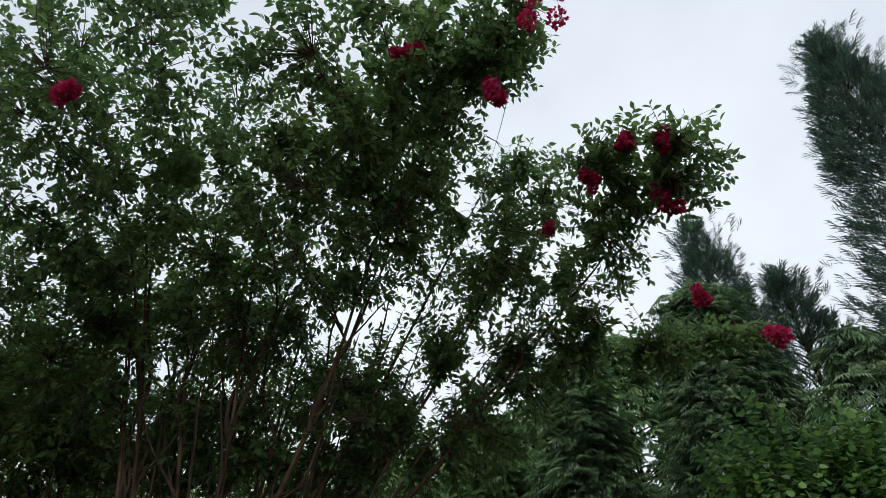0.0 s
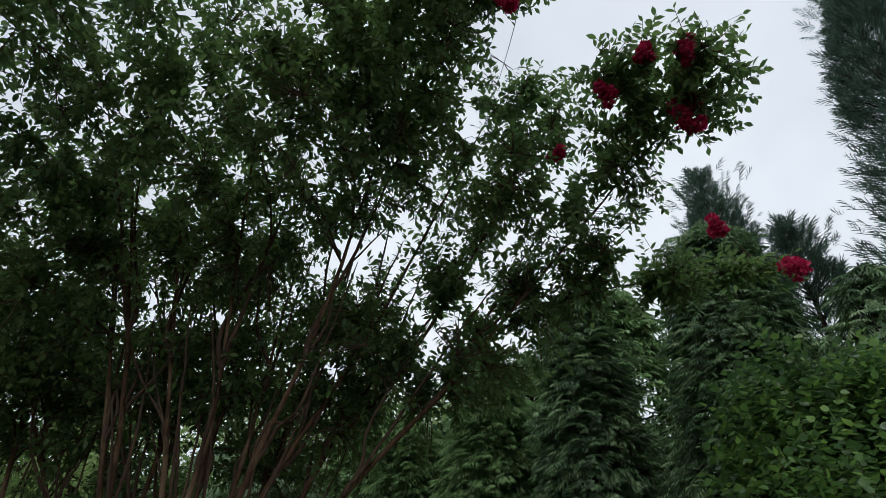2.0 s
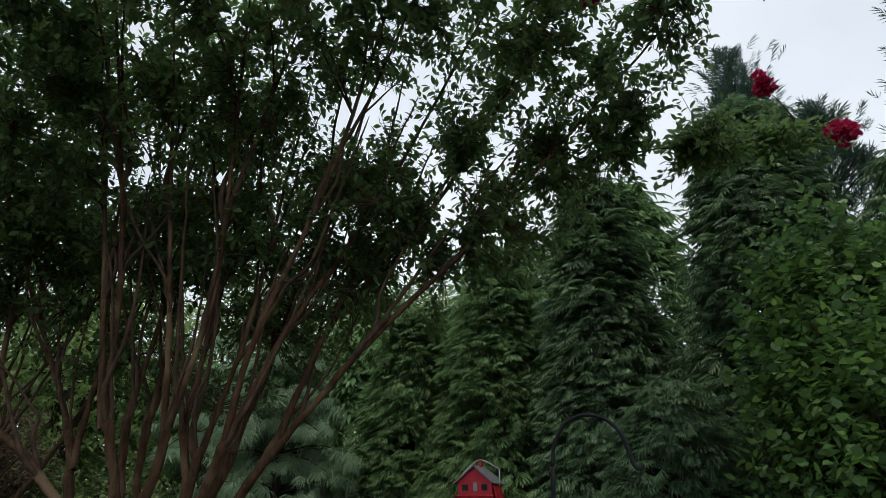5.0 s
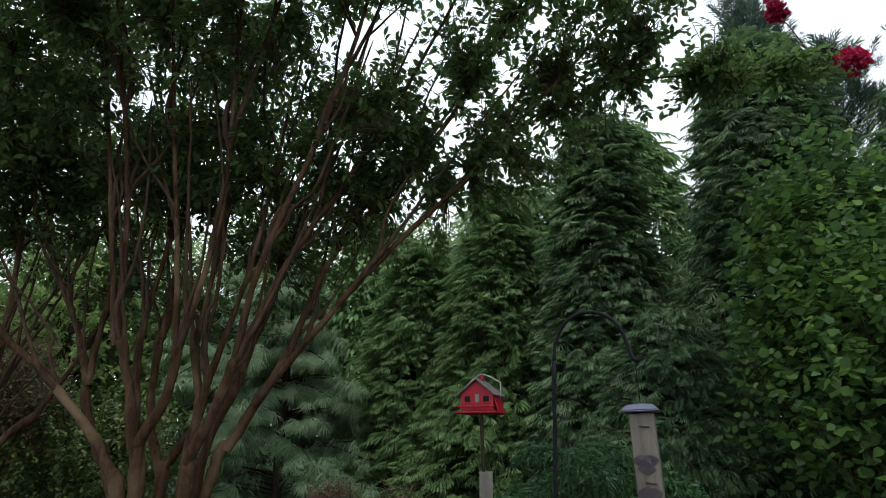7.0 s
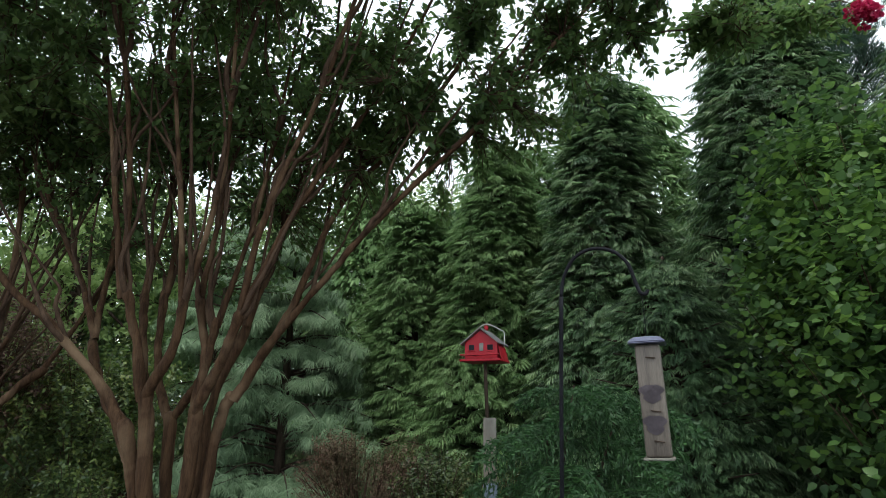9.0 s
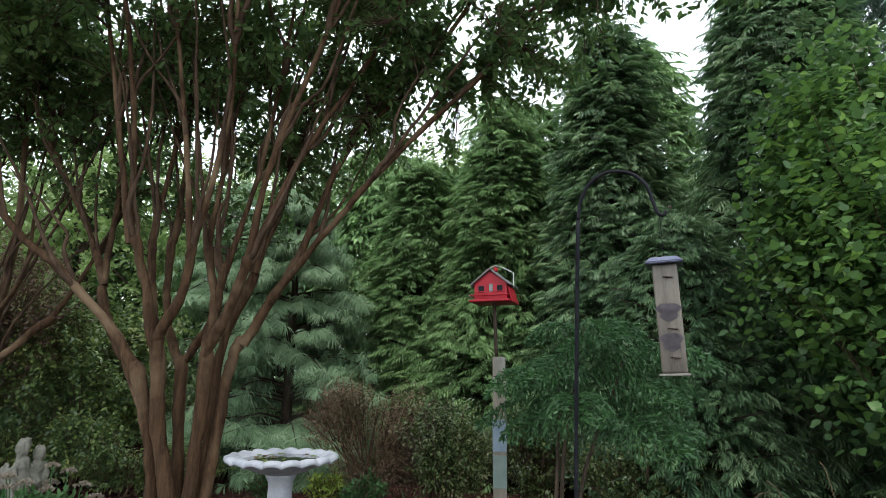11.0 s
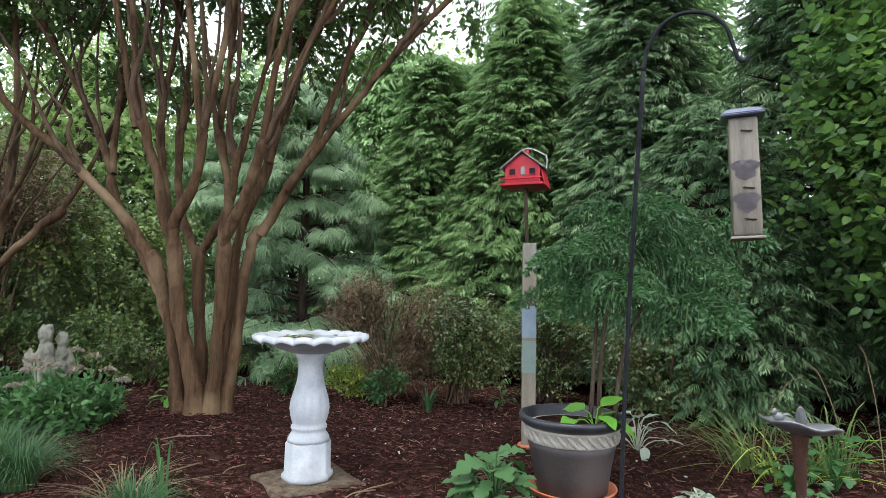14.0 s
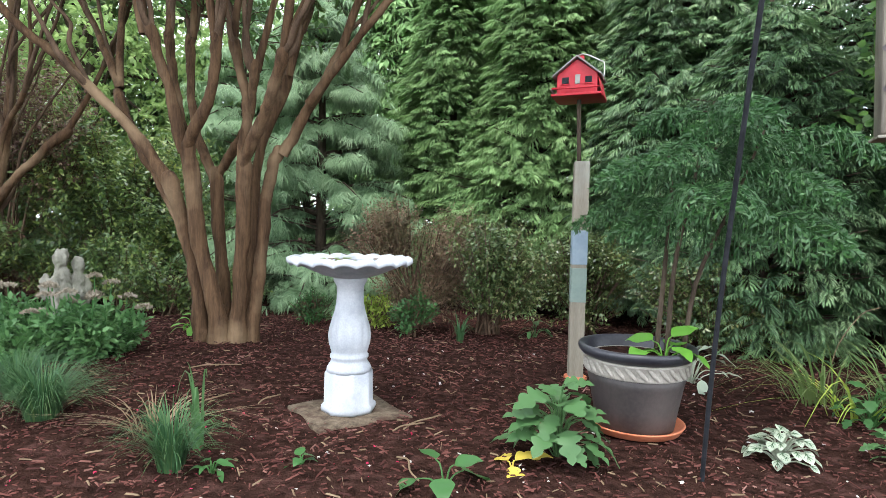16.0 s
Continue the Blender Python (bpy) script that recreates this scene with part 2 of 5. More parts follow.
def array_mesh(name, V, F, mat, parent=None, label="", smooth=False):
    """One mesh from arrays: V of n x 3, F of m x 3 or m x 4."""
    V, F = np.asarray(V, dtype=np.float32), np.asarray(F, dtype=np.int32)
    me = bpy.data.meshes.new(name)
    k = F.shape[1]
    me.vertices.add(len(V))
    me.vertices.foreach_set("co", V.ravel())
    me.loops.add(F.size)
    me.loops.foreach_set("vertex_index", F.ravel())
    me.polygons.add(len(F))
    me.polygons.foreach_set("loop_start", np.arange(0, F.size, k, dtype=np.int32))
    me.update(calc_edges=True)
    ob = tidy(new(name, me), mat, smooth)
    ob.parent = parent
    if label:
        ob["label"] = label
    return ob


def part(name, bm, mat, parent=None, label="", smooth=True):
    """A bmesh as one mesh object under a thing or a part."""
    me = bpy.data.meshes.new(name)
    bmesh.ops.recalc_face_normals(bm, faces=bm.faces[:])
    bm.to_mesh(me)
    bm.free()
    ob = tidy(new(name, me), mat, smooth)
    ob.parent = parent
    if label:
        ob["label"] = label
    return ob


def thing(name, place, label, category, group="", kind=""):
    ob = new(name)
    ob.location = place
    ob.empty_display_size = 0.1
    return tagged(ob, label, category, group, kind)


def unit(v):
    v = np.asarray(v, dtype=float)
    return v / np.maximum(np.linalg.norm(v, axis=-1, keepdims=True), 1e-9)


def frames_along(forward, roll=None):
    """Turns whose y axis is forward and whose z axis is about up, rolled by the angles."""
    f = unit(forward)
    up = np.tile((0.0, 0.0, 1.0), (len(f), 1))
    up[np.abs(f[:, 2]) > 0.95] = (1.0, 0.0, 0.0)
    s = unit(np.cross(f, up))
    u = np.cross(s, f)
    if roll is not None:
        c, d = np.cos(roll)[:, None], np.sin(roll)[:, None]
        s, u = s * c + u * d, u * c - s * d
    return np.stack([s, f, u], axis=2)


def scattered(tv, tf, turns, places, sizes):
    """Copies of a small template in one array pair."""
    tv, tf = np.asarray(tv, dtype=float), np.asarray(tf)
    n = len(places)
    sizes = np.asarray(sizes, dtype=float)
    sizes = sizes[:, None, None] if sizes.ndim == 1 else sizes[:, None, :]
    V = np.einsum("nij,nkj->nki", turns, tv[None] * sizes) + np.asarray(places)[:, None, :]
    F = tf[None] + (np.arange(n) * len(tv))[:, None, None]
    return V.reshape(-1, 3), F.reshape(-1, tf.shape[1])


def tubes(paths, radii, sides=6):
    """Tapered tubes along polylines; all as quads."""
    V, F, at = [], [], 0
    ang = np.arange(sides) * 2 * math.pi / sides
    for P, R in zip(paths, radii):
        P = np.asarray(P, dtype=float)
        T = unit(np.gradient(P, axis=0))
        ref = np.array((0.31, 0.95, 0.05)) if abs(T[:, 2]).mean() > 0.6 else np.array((0.0, 0.0, 1.0))
        a = unit(np.cross(T, ref))
        b = np.cross(T, a)
        R = np.asarray(R, dtype=float)[:, None, None]
        ring = P[:, None, :] + R * (a[:, None, :] * np.cos(ang)[None, :, None] + b[:, None, :] * np.sin(ang)[None, :, None])
        V.append(ring.reshape(-1, 3))
        n = len(P)
        i = np.arange(n - 1)[:, None] * sides
        j = np.arange(sides)[None, :]
        k = (j + 1) % sides
        F.append(np.stack([i + j, i + k, i + sides + k, i + sides + j], axis=2).reshape(-1, 4) + at)
        at += n * sides
    return np.concatenate(V), np.concatenate(F)


def spline(points, n=16):
    """A smooth curve through a few points (Catmull-Rom)."""
    P = np.asarray(points, dtype=float)
    P = np.concatenate([[2 * P[0] - P[1]], P, [2 * P[-1] - P[-2]]])
    out = []
    segs = len(P) - 3
    for q in np.linspace(0, segs - 1e-6, n):
        i = int(q)
        t = q - i
        a, b, c, d = P[i:i + 4]
        out.append(0.5 * (2 * b + (c - a) * t + (2 * a - 5 * b + 4 * c - d) * t * t + (3 * b - a - 3 * c + d) * t ** 3))
    return np.array(out)


def lathe(profile, sides=48, shape=None):
    """A turned body in a bmesh; shape(angle, r, z) may move each point."""
    bm = bmesh.new()
    rings = []
    for r, z in profile:
        ring = []
        for k in range(sides):
            a = 2 * math.pi * k / sides
            rr, zz = shape(a, r, z) if shape else (r, z)
            ring.append(bm.verts.new((rr * math.cos(a), rr * math.sin(a), zz)))
        rings.append(ring)
    for a, b in zip(rings, rings[1:]):
        for k in range(sides):
            bm.faces.new((a[k], a[(k + 1) % sides], b[(k + 1) % sides], b[k]))
    bm.faces.new(rings[0][::-1])
    bm.faces.new(rings[-1])
    return bm


def box(size, place=(0, 0, 0), turn=(0, 0, 0), bevel=0.004, bm=None):
    """A bevelled block, in a bmesh of its own or joined to one."""
    b = bmesh.new()
    bmesh.ops.create_cube(b, size=1.0)
    bmesh.ops.scale(b, vec=size, verts=b.verts)
    if bevel:
        bmesh.ops.bevel(b, geom=b.edges[:], offset=bevel, segments=2, profile=0.6, affect="EDGES")
    b.transform(pose(*place, *turn))
    if bm is None:
        return b
    me = bpy.data.meshes.new("joined")
    b.to_mesh(me)
    b.free()
    bm.from_mesh(me)
    bpy.data.meshes.remove(me)
    return bm


def rod(points, radius, sides=8, n=20):
    """A bent round bar in a bmesh."""
    P = spline(points, n)
    V, F = tubes([P], [np.full(len(P), radius)], sides)
    bm = bmesh.new()
    vs = [bm.verts.new(v) for v in V]
    for f in F:
        bm.faces.new([vs[i] for i in f])
    bm.faces.new(vs[:sides][::-1])
    bm.faces.new(vs[-sides:])
    return bm


def ground_z(x, y):
    """The bed's height: flat, falling away behind the tree."""
    x, y = np.asarray(x, dtype=float), np.asarray(y, dtype=float)
    z = -0.035 - 0.065 * np.clip(y - 4.6, 0, 3.2)
    return z + 0.005 * np.sin(2.1 * x + 0.6) * np.sin(1.7 * y) + 0.003 * np.sin(5.3 * x + 2 * y)


# leaf shapes: y runs from stalk to tip
LEAF_V = [(0, 0, 0), (0.2, 0.28, 0.05), (0.23, 0.6, 0.03), (0, 1, -0.1), (-0.23, 0.6, 0.03), (-0.2, 0.28, 0.05)]
LEAF_F = [(0, 1, 2, 3), (0, 3, 4, 5)]
KITE_V = [(0, 0, 0), (0.25, 0.42, 0.06), (0, 1, -0.1), (-0.25, 0.42, 0.06)]
KITE_F = [(0, 1, 2, 3)]
BROAD_V = [(0, 0, 0), (0.36, 0.14, 0.08), (0.42, 0.5, 0.05), (0, 1, -0.12), (-0.42, 0.5, 0.05), (-0.36, 0.14, 0.08)]


def spray_shape(fingers, spread, finger_len, droop, width, hang=0.22):
    """A flat feathery fan: pointed drooping fingers to both sides of a bending spine, one connected piece of triangles."""
    V, F = [], []
    for i in range(fingers):
        t = i / (fingers - 1)
        side = 1 if i % 2 else -1
        a = spread * (1 - 0.85 * t) * side
        L = finger_len * (1 - 0.45 * abs(t - 0.4)) * (1 + 0.2 * math.sin(5.3 * i))
        base = np.array((0, 0.6 * t, -droop * t * t))
        way = np.array((math.sin(a), math.cos(a), -0.25))
        acr = np.array((math.cos(a), -math.sin(a), 0)) * width
        k = len(V)
        V += [base, base + way * L * 0.5 + acr, base + way * L + np.array((0, 0, -hang * L)), base + way * L * 0.5 - acr]
        F += [(k, k + 1, k + 2), (k, k + 2, k + 3)]
        if i:
            F.append((k - 4, k, k + 3 if side < 0 else k + 1))
    return np.array(V), np.array(F)


ARBOR_V, ARBOR_F = spray_shape(10, 1.15, 0.4, 0.16, 0.034, 0.34)
FAR_SPRAY = spray_shape(5, 1.1, 0.5, 0.16, 0.07, 0.34)
CYP_V, CYP_F = spray_shape(7, 0.9, 0.5, -0.1, 0.022)


def tuft_shape(needles, seed):
    """Soft long needles round the end of a twig, drooping; each needle a thin kite from one shared stalk."""
    r = np.random.default_rng(seed)
    V, F = [(0, 0, 0)], []
    for k in range(needles):
        a, lift = r.uniform(-1.25, 1.25), r.uniform(-0.75, 0.35)
        way = np.array((math.sin(a), math.cos(a), lift))
        L = r.uniform(0.7, 1.0)
        b = len(V)
        mid = way * L * 0.5 + np.array((0, 0, 0.06))
        acr = np.array((math.cos(a), -math.sin(a), 0)) * 0.03
        V += [tuple(mid + acr), tuple(way * L + np.array((0, 0, -0.25))), tuple(mid - acr)]
        F.append((0, b, b + 1, b + 2))
    return np.array(V), np.array(F)


TUFT_V, TUFT_F = tuft_shape(13, 3)


# ---- ground ----
def build_ground():
    s = np.linspace(-1, 1, 171)
    x = 1.0 * s * 7 + np.sign(s) * np.abs(s) ** 9 * 400
    y = 3.5 + s * 7 + np.sign(s) * np.abs(s) ** 9 * 400
    X, Y = np.meshgrid(x, y, indexing="ij")
    near = np.exp(-((X / 12) ** 2 + ((Y - 4) / 12) ** 2))
    Z = ground_z(X, Y) + RNG.normal(0, 0.006, X.shape) * near
    n = len(s)
    i, j = np.meshgrid(np.arange(n - 1), np.arange(n - 1), indexing="ij")
    F = np.stack([i * n + j, (i + 1) * n + j, (i + 1) * n + j + 1, i * n + j + 1], axis=2).reshape(-1, 4)
    g = array_mesh("ground", np.stack([X, Y, Z], axis=2).reshape(-1, 3), F, MULCH, smooth=True)
    tagged(g, "dark red-brown bark mulch bed, gently sloping", "ground", kind="structure")


build_ground()


# ---- plants: general builders ----
def leaves_on_twigs(ends, ways, per, length, leaf, template=LEAF_V, droop=0.15, jitter=0.5, rng=RNG):
    """Leaves in pairs along short twigs that end at ends and run along ways."""
    n = len(ends)
    q = np.tile(np.linspace(0.1, 1.0, per), n)
    e, w = np.repeat(ends, per, axis=0), np.repeat(unit(ways), per, axis=0)
    base = e - w * (length * (1 - q))[:, None]
    side = unit(np.cross(w, rng.normal(size=w.shape)))
    out = unit(side * 1.0 + w * (0.4 + 1.2 * (q > 0.93))[:, None] + np.array((0, 0, -droop)))
    T = frames_along(out, rng.normal(0, jitter, len(out)))
    size = leaf * rng.uniform(0.65, 1.15, len(out))
    return scattered(template, LEAF_F if len(template) == 6 else KITE_F, T, base, size)


def in_blob(rng, n, centre, radii, hollow=0.0):
    d = unit(rng.normal(size=(n, 3)))
    r = (hollow ** 3 + (1 - hollow ** 3) * rng.random(n)) ** (1 / 3)
    return np.array(centre) + d * r[:, None] * np.array(radii), d


def leafy_bush(name, place, radii, leaf, mat, twigs, label, category, per=9, template=KITE_V, stems=9, seed=1, lift=0.0, group="", lumps=6, twig=0.22, floor=0.02):
    """A shrub: stems from the ground, and a lumpy crown of twigs with separate leaves."""
    rng = np.random.default_rng(seed)
    x, y = place
    z = float(ground_z(x, y))
    top = thing(name, (x, y, z), label, category, group)
    rx, ry, rz = radii
    c = np.array((0, 0, rz + lift))
    lump = c + unit(rng.normal(size=(lumps, 3))) * np.array(radii) * 0.55
    k = rng.integers(0, lumps, twigs)
    sz = rng.uniform(0.4, 0.62, lumps)
    d = unit(rng.normal(size=(twigs, 3)))
    ends = lump[k] + d * (rng.random(twigs) ** 0.45 * sz[k])[:, None] * np.array(radii)
    keep = ends[:, 2] > floor + 0.03 * rng.random(twigs)
    ends, d = ends[keep], d[keep]
    ways = unit(d + unit(ends - np.array((0, 0, rz * 0.3))) * 0.8 + np.array((0, 0, 0.25)))
    V, F = leaves_on_twigs(ends, ways, per, twig, leaf, template, rng=rng)
    array_mesh("crown", V, F, mat, top)
    paths, rad = [], []
    for s in range(stems):
        a = rng.uniform(0, 2 * math.pi)
        foot = np.array((math.cos(a) * rx * 0.15, math.sin(a) * ry * 0.15, -0.03))
        e = ends[rng.integers(len(ends))]
        mid = foot * 0.4 + e * 0.6
        mid[:2] *= 0.6
        paths.append(spline([foot, mid, e], 7))
        rad.append(np.linspace(0.012 + 0.006 * rz, 0.003, 7))
    pick = ends[rng.permutation(len(ends))[:min(len(ends), 220)]]
    for e, w in zip(pick, ways):
        paths.append(np.array([e * 0.72, e * 0.9, e]))
        rad.append(np.array((0.005, 0.003, 0.002)))
    V, F = tubes(paths, rad, 5)
    array_mesh("stem", V, F, TWIG, top, smooth=True)
    return top


def conifer(name, place, height, radius, branches, spray, mat, label, seed, per=6, template=(ARBOR_V, ARBOR_F), droop=0.3, power=0.85, foot=0.05, rise=0.25, group="conifer row"):
    """A dense column or cone: a trunk, boughs and many drooping feathery sprays, thickest at the bough ends."""
    rng = np.random.default_rng(seed)
    x, y = place
    z = float(ground_z(x, y))
    top = thing(name, (x, y, z), label, "conifer tree", group)
    h = foot + (1 - foot) * rng.random(branches) ** 1.1
    az = rng.uniform(0, 2 * math.pi, branches)
    lob = 1 + 0.1 * np.sin(3 * az + seed) + 0.1 * np.sin(15 * h + 2 * az + seed)
    full = radius * np.clip((1 - h), 0.0, 1) ** power * np.minimum(1, 0.62 + h * 2.2)
    R = full * lob * rng.uniform(0.78, 1.15, branches) * np.minimum(1, (1 - h) * 6) + 0.02
    tip = np.stack([np.cos(az) * R, np.sin(az) * R, h * height + rise * R * 0.6], axis=1)
    root = np.stack([np.zeros(branches), np.zeros(branches), h * height - rise * R * 0.4], axis=1)
    # each bough ends in a small shelf of fans that lean the same way; deeper fans fill the inside
    q = np.where(np.arange(per)[None] < 0.7 * per, 1 - 0.22 * rng.random((branches, per)), 0.45 + 0.3 * rng.random((branches, per)))
    lat = np.stack([-np.sin(az), np.cos(az), np.zeros(branches)], axis=1)
    off = rng.normal(0, 0.5 + 0.05 * per, (branches, per)) * spray
    fall = -droop + rng.normal(0, 0.25, (branches, 1)) + rng.normal(0, 0.15, (branches, per))
    P = root[:, None] + (tip - root)[:, None] * q[:, :, None] + lat[:, None] * off[:, :, None]
    P[:, :, 2] += -0.5 * np.abs(off) + rng.normal(0, 0.018, (branches, per))
    out = np.stack([np.cos(az), np.sin(az), np.zeros(branches)], axis=1)[:, None] + lat[:, None] * (off / spray * 0.7)[:, :, None]
    out = np.concatenate([out[:, :, :2], fall[:, :, None]], axis=2)
    P, out, deep = P.reshape(-1, 3), out.reshape(-1, 3), np.where(q < 0.77, 1.6 if droop > 0 else 1.0, 1.0).ravel()
    keep = (P[:, 2] > 0.05) & ((P[:, 1] < 0.25 * radius) | (rng.random(len(P)) < 0.2))
    P, out, deep = P[keep], out[keep], deep[keep]
    T = frames_along(out, rng.normal(0, 0.28 if droop > 0 else 1.2, len(P)))
    V, F = scattered(template[0], template[1], T, P, spray * rng.uniform(0.6, 1.2, len(P)) * deep)
    array_mesh("foliage", V, F, mat, top)
    paths = [np.array([(0, 0, -0.1), (0.02, 0, height * 0.5), (0, 0.02, height * 0.97)])]
    rad = [np.array((0.05 + 0.012 * height, 0.03 + 0.006 * height, 0.008))]
    for a, b in zip(root[::3], tip[::3]):
        paths.append(np.array([a, (a + b) / 2 + (0, 0, 0.03), b]))
        rad.append(np.array((0.018, 0.012, 0.004)))
    V, F = tubes(paths, rad, 6)
    array_mesh("trunk", V, F, DARK_BARK, top, smooth=True)
    return top


# ---- the crape myrtles ----
def myrtle(name, foot, limbs, lobes, twigs, label, seed, flowers=()):
    """A many-stemmed myrtle: fused stems, boughs into the lobes of the crown, twigs with leaves, flower heads."""
    rng = np.random.default_rng(seed)
    top = thing(name, foot, label, "tree", "crape myrtles")
    foot = np.array(foot)
    nodes, node_r = [], []

    def limb(name, pts, r0, r1, sides=12):
        n = 7 * len(pts)
        P = spline(pts, n)
        q = np.linspace(0, 1, n)
        P[2:] += np.cumsum(rng.normal(0, 0.0045, (n - 2, 3)), axis=0)
        L = np.concatenate([[0], np.cumsum(np.linalg.norm(np.diff(P, axis=0), axis=1))])
        r = r0 + (r1 - r0) * (L / L[-1]) ** 0.8
        r = r * (1 + 0.07 * np.sin(L * 7 + 9 * r0) + 0.05 * np.sin(L * 17 + r1 * 99) + 0.03 * rng.normal(size=n))
        if r1 > 0.02:
            r = r * (1 + 0.25 * np.exp(-((q - 0.95) / 0.08) ** 2))
            d = unit(P[-1] - P[-2])
            P = np.concatenate([P, P[-1] + d * r[-1] * np.array((0.5, 0.85, 1.0))[:, None]])
            r = np.concatenate([r, r[-1] * np.array((0.87, 0.53, 0.05))])
            L = np.concatenate([L, L[-1] + np.array((0.01, 0.02, 0.03))])
        else:
            r[-1] = 0.003
        if pts[0][2] < foot[2]:
            r = r + r0 * 0.5 * np.exp(-L / 0.12)
        V, F = tubes([P - foot], [r], sides)
        array_mesh(name, V, F, BARK if r0 > 0.027 else TWIG, top, smooth=True)
        high = P[:, 2] > 2.5
        if high.any():
            nodes.append(P[high])
            node_r.append(r[high])
        return P, r

    ends = []
    for pts, r0, r1 in limbs:
        pts = [np.array(p, dtype=float) for p in pts]
        if pts[0][2] < foot[2] + 0.2:
            pts = [np.array((pts[0][0], pts[0][1], foot[2] - 0.08))] + pts
        P, r = limb("limb", pts, r0, r1)
        if r1 > 0.02 and P[-1][2] > 1.8:
            ends.append((P[-5], unit(P[-4] - P[-7])))
        elif r0 > 0.02 and P[-1][2] > 3:
            ends += [(P[m], unit(P[m + 1] - P[m])) for m in (len(P) // 3, 3 * len(P) // 5)]
    # straight shoots spring from every pruned knuckle and along the long limbs
    for p, way in ends:
        for b in range(2):
            d = unit(way + rng.normal(0, 0.2, 3) + (0, 0, 0.35))
            e = p + d * rng.uniform(1.1, 2.3)
            limb("fork", [p - way * 0.03, p + unit(way + d) * 0.3 + rng.normal(0, 0.04, 3), (p + e) / 2 + rng.normal(0, 0.06, 3), e], rng.uniform(0.017, 0.026), 0.006, 9)
    nodes, node_r = np.concatenate(nodes), np.concatenate(node_r)
    # boughs reach from the limbs into the lobes
    vol = np.array([b[1][0] * b[1][1] * b[1][2] * b[2] for b in lobes])
    paths, rad, bough_pts = [], [], []
    for (c, r, dens), share in zip(lobes, vol / vol.sum()):
        E, _ = in_blob(rng, max(6, int(210 * share)), c, np.array(r) * 0.85)
        for e in E:
            cost = np.linalg.norm(nodes - e, axis=1) + 0.9 * np.clip(nodes[:, 2] - e[2] + 0.35, 0, None)
            i = int(np.argmin(cost))
            a = nodes[i]
            m = (a + e) / 2 + np.array((0, 0, 0.1 * np.linalg.norm(e - a))) + rng.normal(0, 0.05, 3)
            P = spline([a, m, e], 9)
            paths.append(P - foot)
            rad.append(np.linspace(min(0.02, node_r[i] * 0.7), 0.005, 9))
            bough_pts.append(P[2:])
    for P, r in zip(paths, rad):
        V, F = tubes([P], [r], 6)
        array_mesh("bough", V, F, TWIG, top, smooth=True)
    bp = np.concatenate(bough_pts)
    ends, ways, tw, tr = [], [], [], []
    for (c, r, dens), share in zip(lobes, vol / vol.sum()):
        E, d = in_blob(rng, int(twigs * share), c, r, 0.25)
        for e, dd in zip(E, d):
            dist = np.linalg.norm(bp - e, axis=1)
            i = int(np.argmin(dist))
            a = bp[i]
            if dist[i] > 0.75:
                e = a + (e - a) / dist[i] * 0.75
            w = e - a + dd * 0.15 + np.array((0, 0, 0.05))
            ends.append(e)
            ways.append(w)
            tw.append(np.array([a, (a + e) / 2 + rng.normal(0, 0.03, 3), e]) - foot)
            tr.append(np.array((0.005, 0.0035, 0.002)))
    V, F = tubes(tw, tr, 4)
    tagged(array_mesh("twig", V, F, TWIG, top), kind="stuff")
    V, F = leaves_on_twigs(np.array(ends) - foot, np.array(ways), 13, 0.36, 0.09, rng=rng)
    array_mesh("crown", V, F, MYRTLE_LEAF, top)
    for p, size in flowers:
        n = int(250 + 2200 * size)
        c = np.array(p) - foot + rng.normal(0, 0.55 * size, (5, 3)) * (1, 1, 1.3)
        E, d = in_blob(rng, n, (0, 0, 0), (size * 0.5, size * 0.5, size * 0.6))
        E = E + c[rng.integers(0, 5, n)]
        T = frames_along(d + rng.normal(0, 0.5, d.shape), rng.uniform(0, 6, n))
        V, F = scattered(BROAD_V, LEAF_F, T, E, 0.04 * rng.uniform(0.6, 1.2, n))
        array_mesh("blossom", V, F, FLOWER, top, "crimson flower cluster")
        i = int(np.argmin(np.linalg.norm(bp - np.array(p), axis=1)))
        V, F = tubes([np.array([bp[i], (bp[i] + p) / 2 + (0, 0, 0.05), np.array(p)]) - foot], [np.array((0.006, 0.005, 0.003))], 5)
        array_mesh("flower_stalk", V, F, TWIG, top)
    return top


STEMS = [
    ([(-2.66, 4.72, 0.02), (-2.7, 4.72, 0.44), (-2.81, 4.7, 0.86), (-2.9, 4.66, 1.15)], 0.058, 0.048),
    ([(-2.53, 4.7, 0.02), (-2.62, 4.68, 0.45), (-2.7, 4.66, 0.86), (-2.75, 4.62, 1.42)], 0.066, 0.05),
    ([(-2.54, 4.85, -0.01), (-2.6, 4.9, 0.51), (-2.68, 4.92, 1.2)], 0.06, 0.04),
    ([(-2.4, 4.72, 0.02), (-2.38, 4.7, 0.53), (-2.33, 4.66, 1.3)], 0.062, 0.045),
    ([(-2.3, 4.8, 0.04), (-2.25, 4.82, 0.53), (-2.19, 4.85, 1.13), (-2.11, 4.86, 1.39)], 0.056, 0.042),
    ([(-2.42, 4.95, -0.01), (-2.38, 5.0, 0.74), (-2.37, 5.05, 1.41), (-2.17, 5.1, 2.03)], 0.056, 0.036),
]
